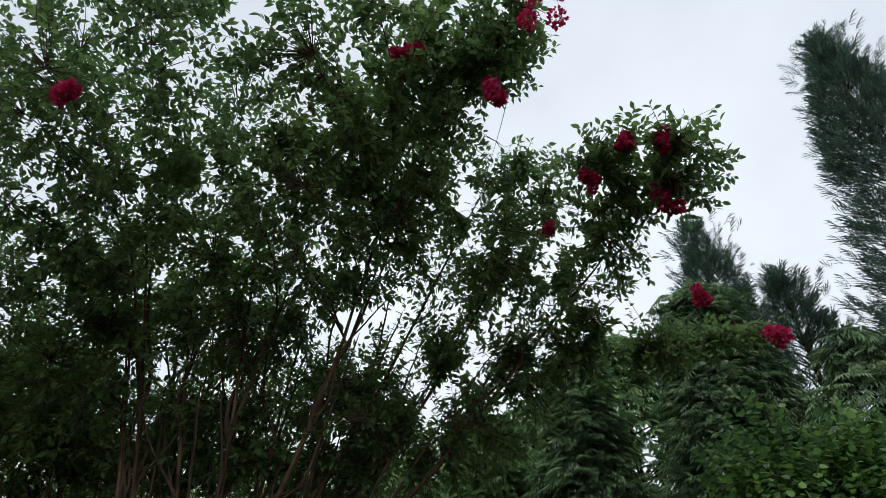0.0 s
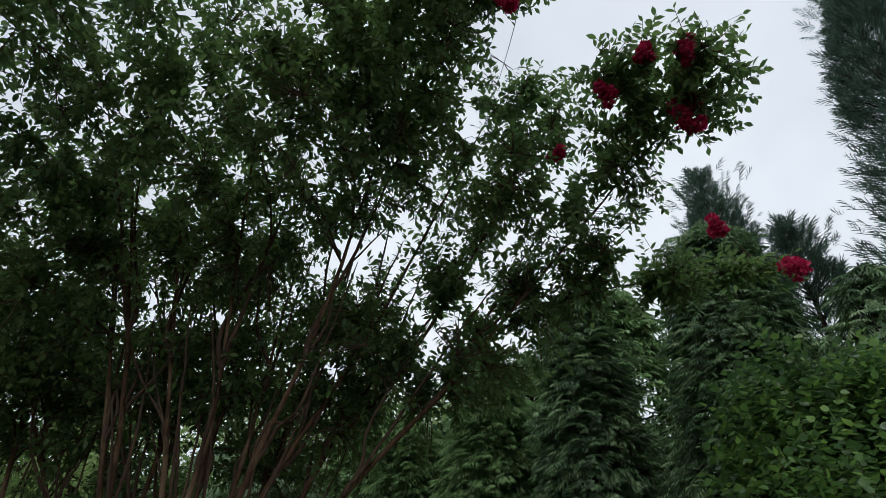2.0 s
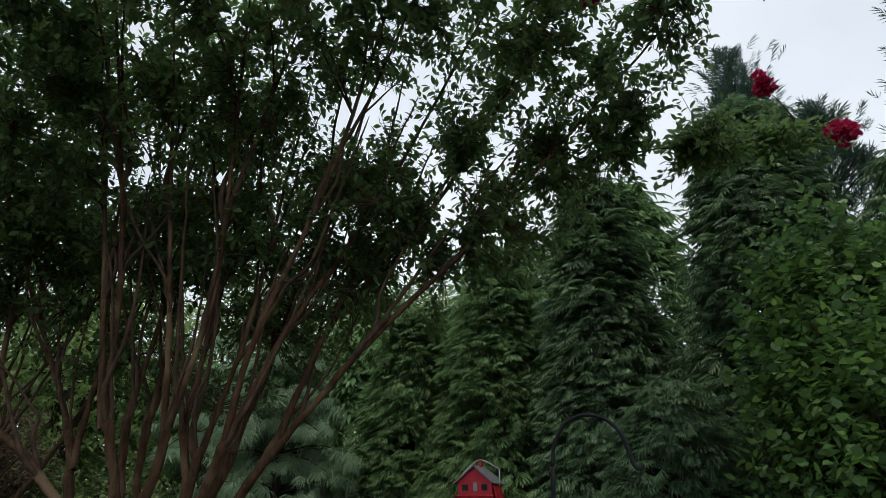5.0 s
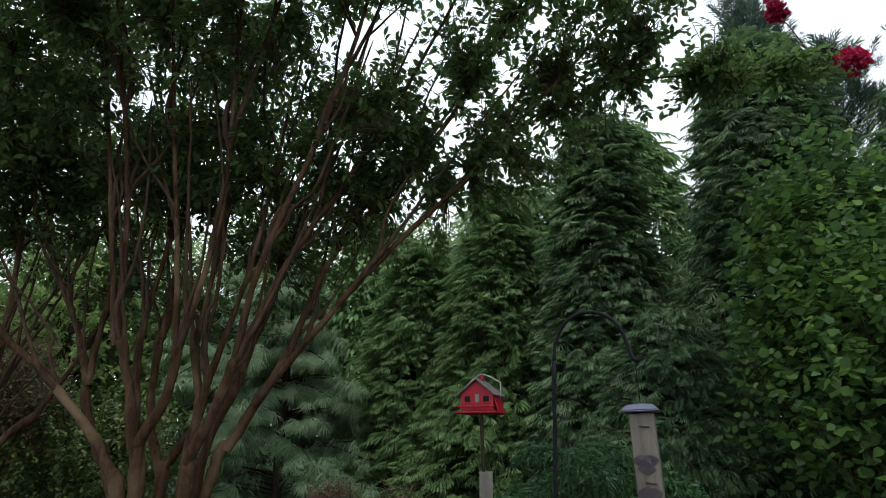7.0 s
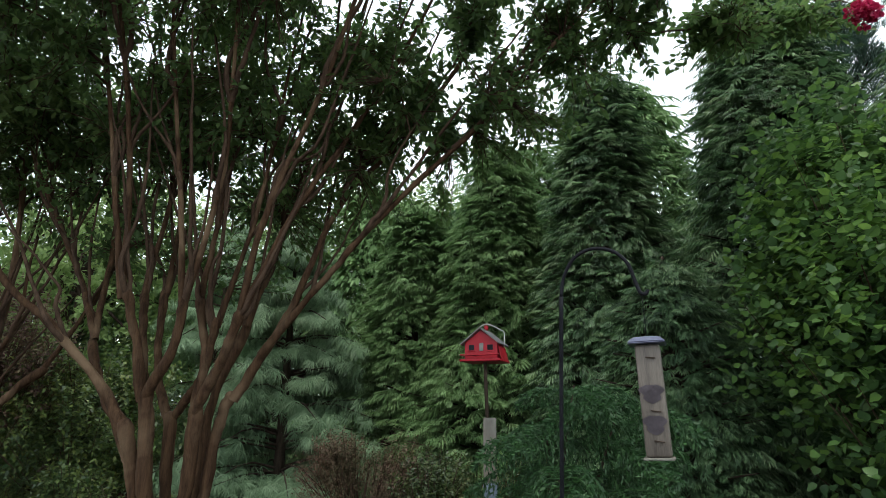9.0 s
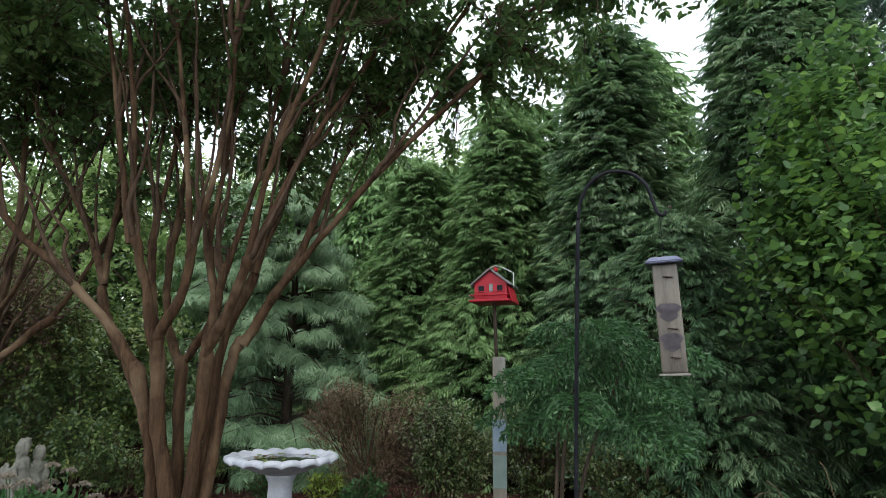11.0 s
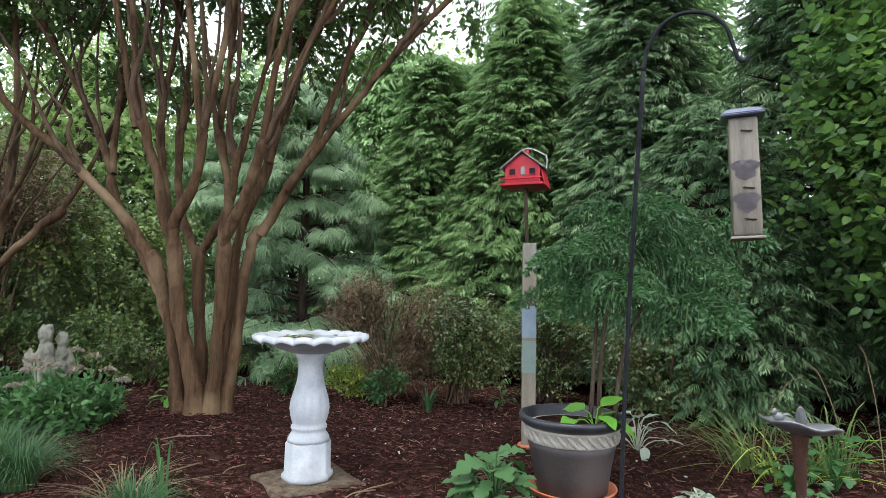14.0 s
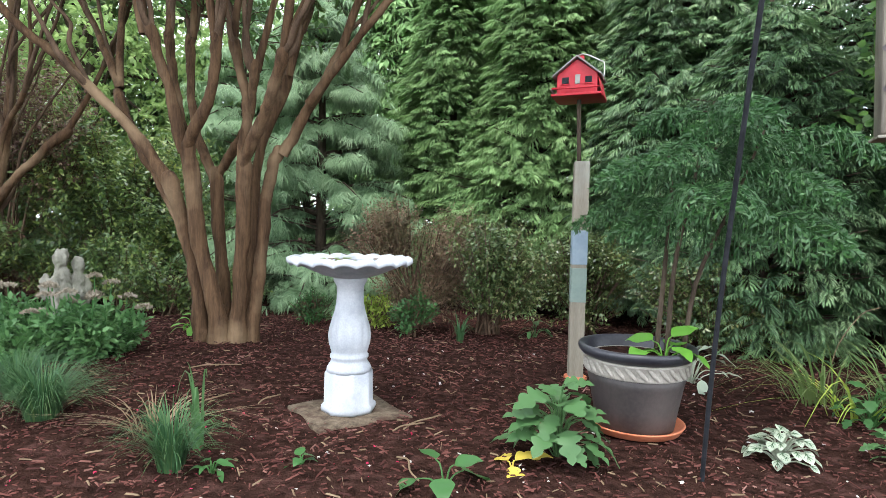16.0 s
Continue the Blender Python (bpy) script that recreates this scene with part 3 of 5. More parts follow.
KNUCKLES = [
    ([(-2.81, 4.7, 0.82), (-3.07, 4.8, 1.2), (-3.29, 4.85, 1.53), (-3.45, 4.9, 1.88)], 0.04, 0.034),
    ([(-2.75, 4.62, 1.34), (-2.86, 4.56, 1.82), (-2.98, 4.5, 2.16)], 0.046, 0.036),
    ([(-2.74, 4.61, 1.36), (-2.54, 4.55, 1.69), (-2.45, 4.5, 2.09)], 0.044, 0.036),
    ([(-2.75, 4.66, 1.38), (-2.89, 4.72, 1.79), (-2.96, 4.76, 2.23)], 0.04, 0.032),
    ([(-2.68, 4.92, 1.16), (-2.48, 4.85, 1.39), (-2.34, 4.76, 1.56), (-2.25, 4.7, 1.95)], 0.036, 0.03),
    ([(-2.68, 4.92, 1.16), (-2.85, 5.0, 1.63), (-2.96, 5.1, 2.33)], 0.038, 0.03),
    ([(-2.34, 4.66, 1.26), (-2.15, 4.6, 1.6), (-1.99, 4.52, 2.0)], 0.044, 0.038),
    ([(-2.35, 4.68, 1.2), (-2.37, 4.74, 1.71), (-2.47, 4.78, 2.17)], 0.04, 0.034),
    ([(-2.12, 4.86, 1.36), (-1.91, 4.86, 1.73), (-1.73, 4.86, 2.04)], 0.042, 0.036),
]
LONG_LEFT = [
    ([(-2.89, 4.66, 1.12), (-3.09, 4.62, 1.4), (-3.55, 4.52, 1.93), (-3.98, 4.4, 2.33), (-4.9, 4.2, 3.6), (-5.3, 3.8, 4.8)], 0.046, 0.01),
    ([(-3.44, 4.9, 1.86), (-3.8, 5.05, 2.5), (-4.45, 5.17, 3.44), (-5.9, 5.4, 5.8)], 0.03, 0.008),
    ([(-3.45, 4.9, 1.86), (-3.62, 5.2, 2.8), (-3.9, 5.4, 3.84), (-4.8, 5.6, 5.9)], 0.03, 0.008),
    ([(-2.98, 4.5, 2.14), (-3.3, 4.4, 3.7), (-3.6, 4.2, 5.6)], 0.03, 0.008),
    ([(-2.97, 4.5, 2.14), (-3.05, 4.3, 3.7), (-3.0, 3.2, 6.0)], 0.03, 0.008),
    ([(-2.96, 4.76, 2.2), (-3.1, 5.1, 3.64), (-3.7, 5.0, 5.6)], 0.028, 0.008),
]
LONG_MID = [
    ([(-2.45, 4.5, 2.06), (-2.65, 4.4, 3.5), (-2.6, 3.6, 5.6)], 0.03, 0.008),
    ([(-2.45, 4.5, 2.06), (-2.2, 4.4, 3.4), (-1.9, 3.6, 5.8)], 0.03, 0.008),
    ([(-2.96, 5.1, 2.3), (-3.0, 5.2, 3.7), (-2.8, 4.8, 6.2)], 0.028, 0.008),
    ([(-2.47, 4.78, 2.14), (-2.4, 4.9, 3.3), (-2.2, 5.0, 5.5)], 0.03, 0.008),
    ([(-2.25, 4.7, 1.93), (-2.0, 4.75, 3.2), (-1.6, 4.5, 5.4)], 0.028, 0.008),
    ([(-2.17, 5.1, 2.0), (-1.8, 5.17, 3.5), (-0.7, 4.5, 6.4)], 0.03, 0.008),
]
LONG_RIGHT = [
    ([(-1.99, 4.52, 1.97), (-1.75, 4.4, 2.9), (-1.2, 4.2, 4.2), (-0.4, 3.4, 6.4)], 0.032, 0.008),
    ([(-1.99, 4.52, 1.97), (-1.6, 4.5, 2.9), (-0.9, 4.6, 4.2), (0.3, 4.0, 6.2)], 0.032, 0.008),
    ([(-1.73, 4.86, 2.01), (-1.25, 4.85, 3.1), (-0.53, 4.85, 3.96), (0.8, 4.0, 5.7)], 0.032, 0.008),
    ([(-1.9, 4.8, 1.72), (-1.37, 4.67, 2.34), (-0.91, 4.61, 2.84), (0.0, 4.55, 3.7), (1.35, 4.45, 5.2), (2.1, 3.7, 5.7)], 0.032, 0.008),
    ([(-0.35, 4.58, 3.38), (0.5, 4.65, 4.2), (1.5, 4.75, 4.55), (2.4, 4.95, 4.72), (3.3, 5.1, 4.85)], 0.016, 0.005),
]
MAIN_LOBES = [((-3.5, 4.8, 4.8), (2.2, 1.5, 1.3), 0.48), ((-2.2, 3.6, 5.6), (2.3, 1.4, 1.1), 0.55), ((-2.2, 2.3, 6.5), (2.7, 1.2, 1.0), 0.38),
              ((-0.5, 3.3, 6.4), (1.0, 1.0, 1.0), 1.05), ((0.45, 2.7, 7.05), (0.85, 0.7, 0.65), 1.8), ((-0.3, 4.7, 4.15), (1.5, 0.7, 0.95), 1.0),
              ((0.7, 4.3, 5.45), (1.45, 0.75, 0.9), 0.9), ((0.9, 4.1, 6.5), (0.65, 0.5, 0.5), 1.0), ((-2.6, 5.5, 3.3), (2.4, 1.1, 1.0), 0.28), ((1.95, 3.35, 5.75), (0.9, 0.85, 0.46), 1.4), ((1.5, 4.7, 4.6), (1.1, 0.5, 0.4), 1.6),
              ((2.6, 4.95, 4.75), (0.9, 0.4, 0.26), 1.6), ((-4.9, 4.0, 5.0), (1.8, 1.6, 1.7), 0.36), ((-1.9, 5.0, 4.0), (1.6, 0.9, 1.15), 0.6), ((-4.2, 1.9, 6.3), (1.7, 1.0, 1.3), 0.16)]
FLOWERS = [((2.1, 3.35, 5.55), 0.13), ((2.05, 3.3, 5.3), 0.09), ((1.98, 2.8, 5.62), 0.08), ((1.75, 2.9, 5.75), 0.07), ((1.38, 3.05, 5.5), 0.07), ((1.02, 3.8, 5.55), 0.05),
           ((3.25, 4.7, 4.68), 0.12), ((2.5, 4.45, 5.0), 0.08), ((1.12, 2.1, 6.6), 0.16), ((0.6, 2.5, 6.2), 0.12), ((-0.1, 2.1, 6.3), 0.07), ((-2.6, 1.6, 5.6), 0.09)]
myrtle("crape_myrtle", (-2.48, 4.85, float(ground_z(-2.48, 4.85))), STEMS + KNUCKLES + LONG_LEFT + LONG_MID + LONG_RIGHT, MAIN_LOBES, 8000,
       "many-stemmed crape myrtle with smooth tan bark and crimson blossom", 11, FLOWERS)
LEFT_LIMBS = [([(-5.5, 5.5, 0.0), (-5.25, 5.5, 0.8), (-5.05, 5.5, 1.4), (-4.85, 5.4, 2.4), (-4.9, 5.3, 3.8), (-5.2, 5.2, 5.0)], 0.07, 0.01),
              ([(-5.3, 5.48, 0.72), (-5.2, 5.4, 1.6), (-5.3, 5.3, 2.6), (-5.6, 5.1, 4.0), (-5.9, 4.8, 5.4)], 0.05, 0.01),
              ([(-5.22, 5.5, 0.85), (-4.8, 5.5, 1.3), (-4.45, 5.6, 1.65)], 0.045, 0.035),
              ([(-4.46, 5.6, 1.63), (-4.1, 5.8, 2.6), (-3.9, 6.0, 3.9)], 0.028, 0.008),
              ([(-5.1, 5.5, 1.2), (-4.95, 5.45, 1.65), (-4.6, 5.3, 2.1), (-4.5, 5.2, 3.2)], 0.035, 0.008),
              ([(-5.55, 5.5, 0.0), (-5.4, 5.6, 0.9), (-5.45, 5.7, 1.9), (-5.9, 5.8, 3.2), (-6.4, 5.8, 4.6)], 0.055, 0.01)]
myrtle("crape_myrtle", (-5.5, 5.5, float(ground_z(-5.5, 5.5))), LEFT_LIMBS, [((-5.6, 5.4, 4.4), (1.6, 1.3, 1.3), 1.0), ((-4.2, 6.0, 4.3), (1.0, 0.9, 0.8), 1.0)], 1200,
       "smaller crape myrtle with forked tan stems beside the shrub bank", 12, [((-5.0, 4.9, 3.6), 0.08)])

# ---- conifers ----
DENSE = "dense green arborvitae with drooping feathery sprays"
conifer("arborvitae", (1.5, 7.7), 6.3, 1.4, 1200, 0.22, ARBOR, DENSE + ", pointed top", 1, 11)
conifer("arborvitae", (3.2, 6.5), 6.5, 1.6, 1350, 0.22, ARBOR, DENSE + ", tallest of the row", 2, 11, power=0.65)
conifer("arborvitae", (0.1, 8.7), 5.7, 1.5, 950, 0.24, ARBOR_LIGHT, "light green arborvitae with drooping feathery sprays", 3, 11)
conifer("arborvitae", (-1.3, 9.4), 5.0, 1.35, 850, 0.24, ARBOR_LIGHT, "lighter green arborvitae with bright drooping tips", 4, 11)
conifer("arborvitae", (1.62, 5.65), 2.8, 0.9, 560, 0.15, ARBOR, "low dark arborvitae under the vine", 5, 11, power=0.5)
conifer("arborvitae", (-2.6, 12.0), 6.4, 1.6, 420, 0.44, ARBOR_LIGHT, "far pale green arborvitae", 6, template=FAR_SPRAY)
conifer("arborvitae", (2.9, 11.2), 8.2, 1.8, 600, 0.42, ARBOR_LIGHT, "far pale green arborvitae behind the row", 7, power=0.6, template=FAR_SPRAY)
for k, (x, y, h) in enumerate(((-0.6, 11.4, 5.6), (1.0, 10.6, 5.4), (2.4, 9.2, 4.6), (4.6, 7.9, 5.6))):
    conifer("arborvitae", (x, y), h, 1.5, 380, 0.42, ARBOR, "dark green arborvitae filling the second row", 80 + k, power=0.5, template=FAR_SPRAY, group="second conifer row")
for k, (x, y, h) in enumerate(((-13.0, 11.5, 5.6), (-10.9, 12.4, 5.2), (-8.9, 12.6, 5.6), (-6.9, 12.9, 5.0), (-4.7, 12.6, 5.4))):
    conifer("arborvitae", (x, y), h, 1.6, 330, 0.5, ARBOR_LIGHT if k % 2 else ARBOR, "far green arborvitae closing the garden", 60 + k, power=0.5, template=FAR_SPRAY, group="far hedge")
conifer("arborvitae", (0.9, 11.5), 6.9, 1.5, 420, 0.4, ARBOR_LIGHT, "far pale green arborvitae in the gap", 14, power=0.65)
conifer("cypress", (6.85, 6.6), 11.6, 2.0, 1500, 0.27, CYPRESS, "tall blue-green cypress with wispy upright tips", 8, 8, (CYP_V, CYP_F), -1.8, 0.7, rise=0.8)
conifer("cypress", (4.2, 8.3), 8.9, 1.2, 600, 0.28, CYPRESS, "slim blue-green cypress with wispy top", 9, 8, (CYP_V, CYP_F), -1.8, 0.7, rise=0.8)
conifer("cypress", (5.5, 8.6), 7.9, 1.3, 560, 0.28, CYPRESS, "blue-green cypress behind the row", 10, 8, (CYP_V, CYP_F), -1.8, 0.7, rise=0.8)
conifer("arborvitae", (4.4, 5.6), 5.2, 1.3, 500, 0.26, ARBOR, DENSE + ", behind the vine", 13, power=0.5)


def weeping_pine(place, height, radius, seed, boughs=150):
    """A soft pine in shelves: tiers of level boughs hung with long drooping needles."""
    rng = np.random.default_rng(seed)
    x, y = place
    top = thing("white_pine", (x, y, float(ground_z(x, y))), "soft green white pine with drooping needles in level shelves", "conifer tree")
    P, out, paths, rad = [], [], [np.array([(0, 0, -0.1), (0, 0, height / 2), (0, 0, height)])], [np.array((0.09, 0.06, 0.01))]
    for k in range(boughs):
        q = rng.random() ** 1.2
        z = 0.3 + round((q * (height - 0.4) + rng.normal(0, 0.07)) / 0.42) * 0.42 + rng.normal(0, 0.07)
        q = min(max(z / height, 0), 0.99)
        L = (radius * (1 - q) ** 0.7 * (0.75 + 0.25 * min(1, 4 * q)) + 0.12) * rng.uniform(0.6, 1.15)
        a = rng.uniform(0, 2 * math.pi)
        sag = rng.uniform(-0.25, 0.1) * L
        d = np.array((math.cos(a), math.sin(a), 0))
        side = np.array((-d[1], d[0], 0))
        tip = d * L + np.array((0, 0, z + sag))
        paths.append(spline([(0, 0, z - 0.05), d * L * 0.5 + np.array((0, 0, z + 0.06)), tip], 6))
        rad.append(np.linspace(0.02, 0.005, 6))
        m = int(22 + 34 * L)
        s = 0.25 + 0.75 * rng.random(m) ** 0.7
        w = rng.normal(0, 0.15, m) * (0.3 + s)
        pos = d * (L * s)[:, None] + side * w[:, None] * (0.6 + L * 0.4) + np.array((0, 0, 1.0)) * (z + sag * s * s + 0.06 * np.sin(s * 3) - 0.25 * np.abs(w) + rng.normal(0, 0.03, m))[:, None]
        P.append(pos)
        out.append(d * 0.8 + side * (w * 3)[:, None] + np.array((0, 0, 1.0)) * rng.normal(-0.45, 0.25, m)[:, None])
    P, out = np.concatenate(P), np.concatenate(out)
    V, F = scattered(TUFT_V, TUFT_F, frames_along(out, rng.normal(0, 0.4, len(P))), P, 0.165 * rng.uniform(0.7, 1.25, len(P)))
    array_mesh("foliage", V, F, PINE, top)
    V, F = tubes(paths, rad, 6)
    array_mesh("trunk", V, F, DARK_BARK, top, smooth=True)


weeping_pine((-2.95, 8.3), 4.3, 1.6, 21)
weeping_pine((-5.0, 10.3), 5.4, 1.8, 22, 60)

# ---- shrubs and far trees ----
leafy_bush("climbing_vine", (3.1, 4.4), (1.4, 1.1, 1.95), 0.076, VINE_LEAF, 5200, "tall bank of broad-leaved vine, bright green shoots over dark leaves", "vine", 8, BROAD_V, 14, 31, 0.15, lumps=14, twig=0.35, floor=0.45)
leafy_bush("barberry_bush", (-1.3, 6.15), (0.74, 0.5, 0.7), 0.03, BARBERRY, 2600, "rounded barberry bush, russet on top, olive below", "bush", 11, stems=22, seed=32, lumps=12, twig=0.16)
leafy_bush("evergreen_bush", (-0.6, 5.9), (0.7, 0.45, 0.56), 0.04, GLOSSY_LEAF, 1500, "glossy dark evergreen bush with bare reddish stems", "bush", 10, stems=26, seed=33, lumps=10, twig=0.16, floor=0.15)
leafy_bush("evergreen_bush", (0.3, 6.3), (0.7, 0.45, 0.52), 0.04, GLOSSY_LEAF, 1300, "glossy dark evergreen bush below the conifers", "bush", 10, stems=18, seed=34, lumps=9, twig=0.16)
leafy_bush("evergreen_bush", (1.15, 5.3), (0.7, 0.4, 0.42), 0.04, GLOSSY_LEAF, 1000, "glossy dark evergreen bush behind the potted pine", "bush", 10, stems=12, seed=35, lumps=8, twig=0.16)
leafy_bush("small_bush", (-2.28, 6.15), (0.26, 0.22, 0.2), 0.04, GREEN_LEAF, 240, "small loose pale green bush", "bush", 9, stems=8, seed=36, twig=0.12, group="young bushes")
leafy_bush("small_bush", (-1.68, 6.0), (0.23, 0.2, 0.19), 0.045, YELLOW_LEAF, 230, "small yellow-green bush in the mulch", "bush", 9, stems=7, seed=37, twig=0.12, group="young bushes")
leafy_bush("small_bush", (-1.24, 5.6), (0.23, 0.2, 0.19), 0.045, GREEN_LEAF, 240, "small round fresh green bush", "bush", 9, stems=7, seed=38, twig=0.12, group="young bushes")
leafy_bush("laurel_shrub", (-5.3, 7.6), (1.5, 0.9, 1.35), 0.08, SHRUB_LEAF, 2100, "dark laurel shrub bank with yellowing leaves", "shrub", 9, stems=16, seed=39, lumps=14, twig=0.25)
leafy_bush("laurel_shrub", (-7.6, 7.6), (1.6, 1.0, 1.7), 0.085, SHRUB_LEAF, 1800, "dark laurel shrub bank", "shrub", 9, stems=16, seed=40, lumps=14, twig=0.25)
leafy_bush("laurel_shrub", (-4.7, 6.7), (0.9, 0.5, 0.5), 0.07, SHRUB_LEAF, 800, "low dark shrub bank behind the statue", "shrub", 9, stems=10, seed=42, twig=0.18)
leafy_bush("laurel_shrub", (-6.6, 6.3), (1.0, 0.6, 0.7), 0.08, SHRUB_LEAF, 800, "dark shrub bank by the smaller myrtle", "shrub", 9, stems=10, seed=43, twig=0.2)
leafy_bush("purple_shrub", (-6.4, 7.0), (1.2, 0.8, 1.5), 0.06, PURPLE_LEAF, 1500, "loose purple-brown leaved shrub by the smaller myrtle", "shrub", 9, stems=16, seed=44, lumps=12, twig=0.22, lift=0.4)
leafy_bush("laurel_shrub", (-5.8, 7.0), (0.9, 0.5, 0.5), 0.06, SHRUB_LEAF, 600, "low dark shrub bank beyond the sedum", "shrub", 9, stems=10, seed=46, twig=0.18)
leafy_bush("laurel_shrub", (-3.9, 6.35), (0.75, 0.4, 0.36), 0.05, SHRUB_LEAF, 750, "low dark shrub bank beyond the trunk", "shrub", 9, stems=10, seed=45, twig=0.16)
leafy_bush("laurel_shrub", (-3.6, 7.0), (0.5, 0.4, 0.3), 0.06, SHRUB_LEAF, 350, "low dark shrub behind the trunk", "shrub", 9, stems=10, seed=41, twig=0.16)


def broad_tree(place, height, radii, seed, twigs=1500):
    """A far broadleaf tree: trunk, forking limbs, a lumpy open crown."""
    rng = np.random.default_rng(seed)
    x, y = place
    top = thing("broadleaf_tree", (x, y, float(ground_z(x, y))), "light green broadleaf tree behind the garden", "tree", "trees behind the garden")
    c = np.array((0, 0, height - radii[2]))
    E, d = in_blob(rng, twigs, c, radii, 0.35)
    lump = unit(rng.normal(size=(12, 3)))
    gate = (d @ lump.T).max(axis=1)
    E = c + (E - c) * (0.62 + 0.42 * np.clip((gate - 0.6) * 2.5, 0, 1))[:, None]
    V, F = leaves_on_twigs(E, d + (0, 0, 0.1), 11, 0.5, 0.15, KITE_V, rng=rng)
    array_mesh("crown", V, F, WOOD_LEAF, top)
    paths, rad = [spline([(0, 0, -0.1), (0.1, 0, height * 0.3), (0, 0.1, height * 0.75)], 8)], [np.linspace(0.14, 0.05, 8)]
    for e in E[rng.permutation(twigs)[:40]]:
        a = paths[0][rng.integers(3, 8)]
        paths.append(spline([a, (a + e) / 2 + (0, 0, 0.2), e], 6))
        rad.append(np.linspace(0.045, 0.008, 6))
    V, F = tubes(paths, rad, 7)
    array_mesh("trunk", V, F, DARK_BARK, top, smooth=True)


for k, (p, h, r) in enumerate([((-8.5, 11.0), 7.8, (2.8, 2.2, 3.7)), ((-5.4, 13.6), 7.8, (2.9, 2.0, 3.7)), ((-11.5, 8.0), 7.0, (2.6, 2.2, 3.3)),
                               ((-1.0, 14.0), 7.4, (2.6, 2.0, 3.5)), ((-3.2, 18.0), 9.4, (4.2, 2.2, 4.4))]):
    broad_tree(p, h, r, 50 + k, 1700)

# ---- bird bath ----
def scallop(a, r, z):
    k = min(max((r - 0.17) / 0.11, 0), 1)
    wave = 2 * abs(math.cos(9 * a)) ** 0.7 - 1
    return r * (1 + 0.03 * k * wave), z + k * k * 0.009 * wave


def octagon(a, r, z):
    q = (a + math.pi / 8) % (math.pi / 4) - math.pi / 8
    return r * math.cos(math.pi / 8) / math.cos(q), z


def fluted(a, r, z):
    k = max(0.0, 1 - abs(z - 0.345) / 0.09)
    return r * (1 + 0.13 * k * (abs(math.sin(6 * a)) - 0.6)), z


def bird_bath(x, y):
    z = float(ground_z(x, y)) + 0.014
    top = thing("bird_bath", (x, y, z), "white painted concrete bird bath with scalloped bowl and fluted pedestal", "bird bath")
    part("plinth", lathe([(0.126, 0.0), (0.13, 0.012), (0.128, 0.028), (0.116, 0.036), (0.114, 0.17), (0.108, 0.18)], 48, octagon), WHITE_PAINT, top)
    part("pedestal", lathe([(0.106, 0.178), (0.103, 0.195), (0.094, 0.21), (0.085, 0.222), (0.084, 0.232), (0.09, 0.24), (0.09, 0.25), (0.082, 0.258), (0.086, 0.272), (0.093, 0.3), (0.096, 0.335), (0.092, 0.37),
                            (0.083, 0.41), (0.071, 0.45), (0.064, 0.49), (0.062, 0.53), (0.064, 0.56), (0.078, 0.585), (0.08, 0.6)], 72, fluted), WHITE_PAINT, top)
    part("bowl", lathe([(0.082, 0.598), (0.13, 0.61), (0.19, 0.634), (0.235, 0.655), (0.262, 0.662), (0.279, 0.656), (0.286, 0.662), (0.284, 0.676), (0.268, 0.687), (0.245, 0.688), (0.225, 0.676), (0.19, 0.655), (0.12, 0.635), (0.02, 0.628)], 160, scallop), WHITE_PAINT, top)
    part("water", lathe([(0.205, 0.667), (0.204, 0.669), (0.1, 0.669)], 48), WATER, top, "still dark water with debris")
    return top


PAD_X, PAD_Y = -1.165, 3.33
bm = box((0.45, 0.42, 0.05), (0, 0, -0.012), bevel=0.012)
bmesh.ops.subdivide_edges(bm, edges=bm.edges[:], cuts=3, use_grid_fill=True)
for v in bm.verts:
    v.co += Vector((0.03 * noise.noise(v.co * 6), 0.03 * noise.noise(v.co * 6 + Vector((3, 0, 0))), 0.008 * noise.noise(v.co * 11)))
slab = part("concrete_pad", bm, PAD, None, "rough tan concrete pad sunk in the mulch")
slab.matrix_world = pose(PAD_X, PAD_Y, float(ground_z(PAD_X, PAD_Y)), 0, 0, 38)
tagged(slab, category="paving slab")
bird_bath(PAD_X, PAD_Y).scale = (1, 1, 1.045)

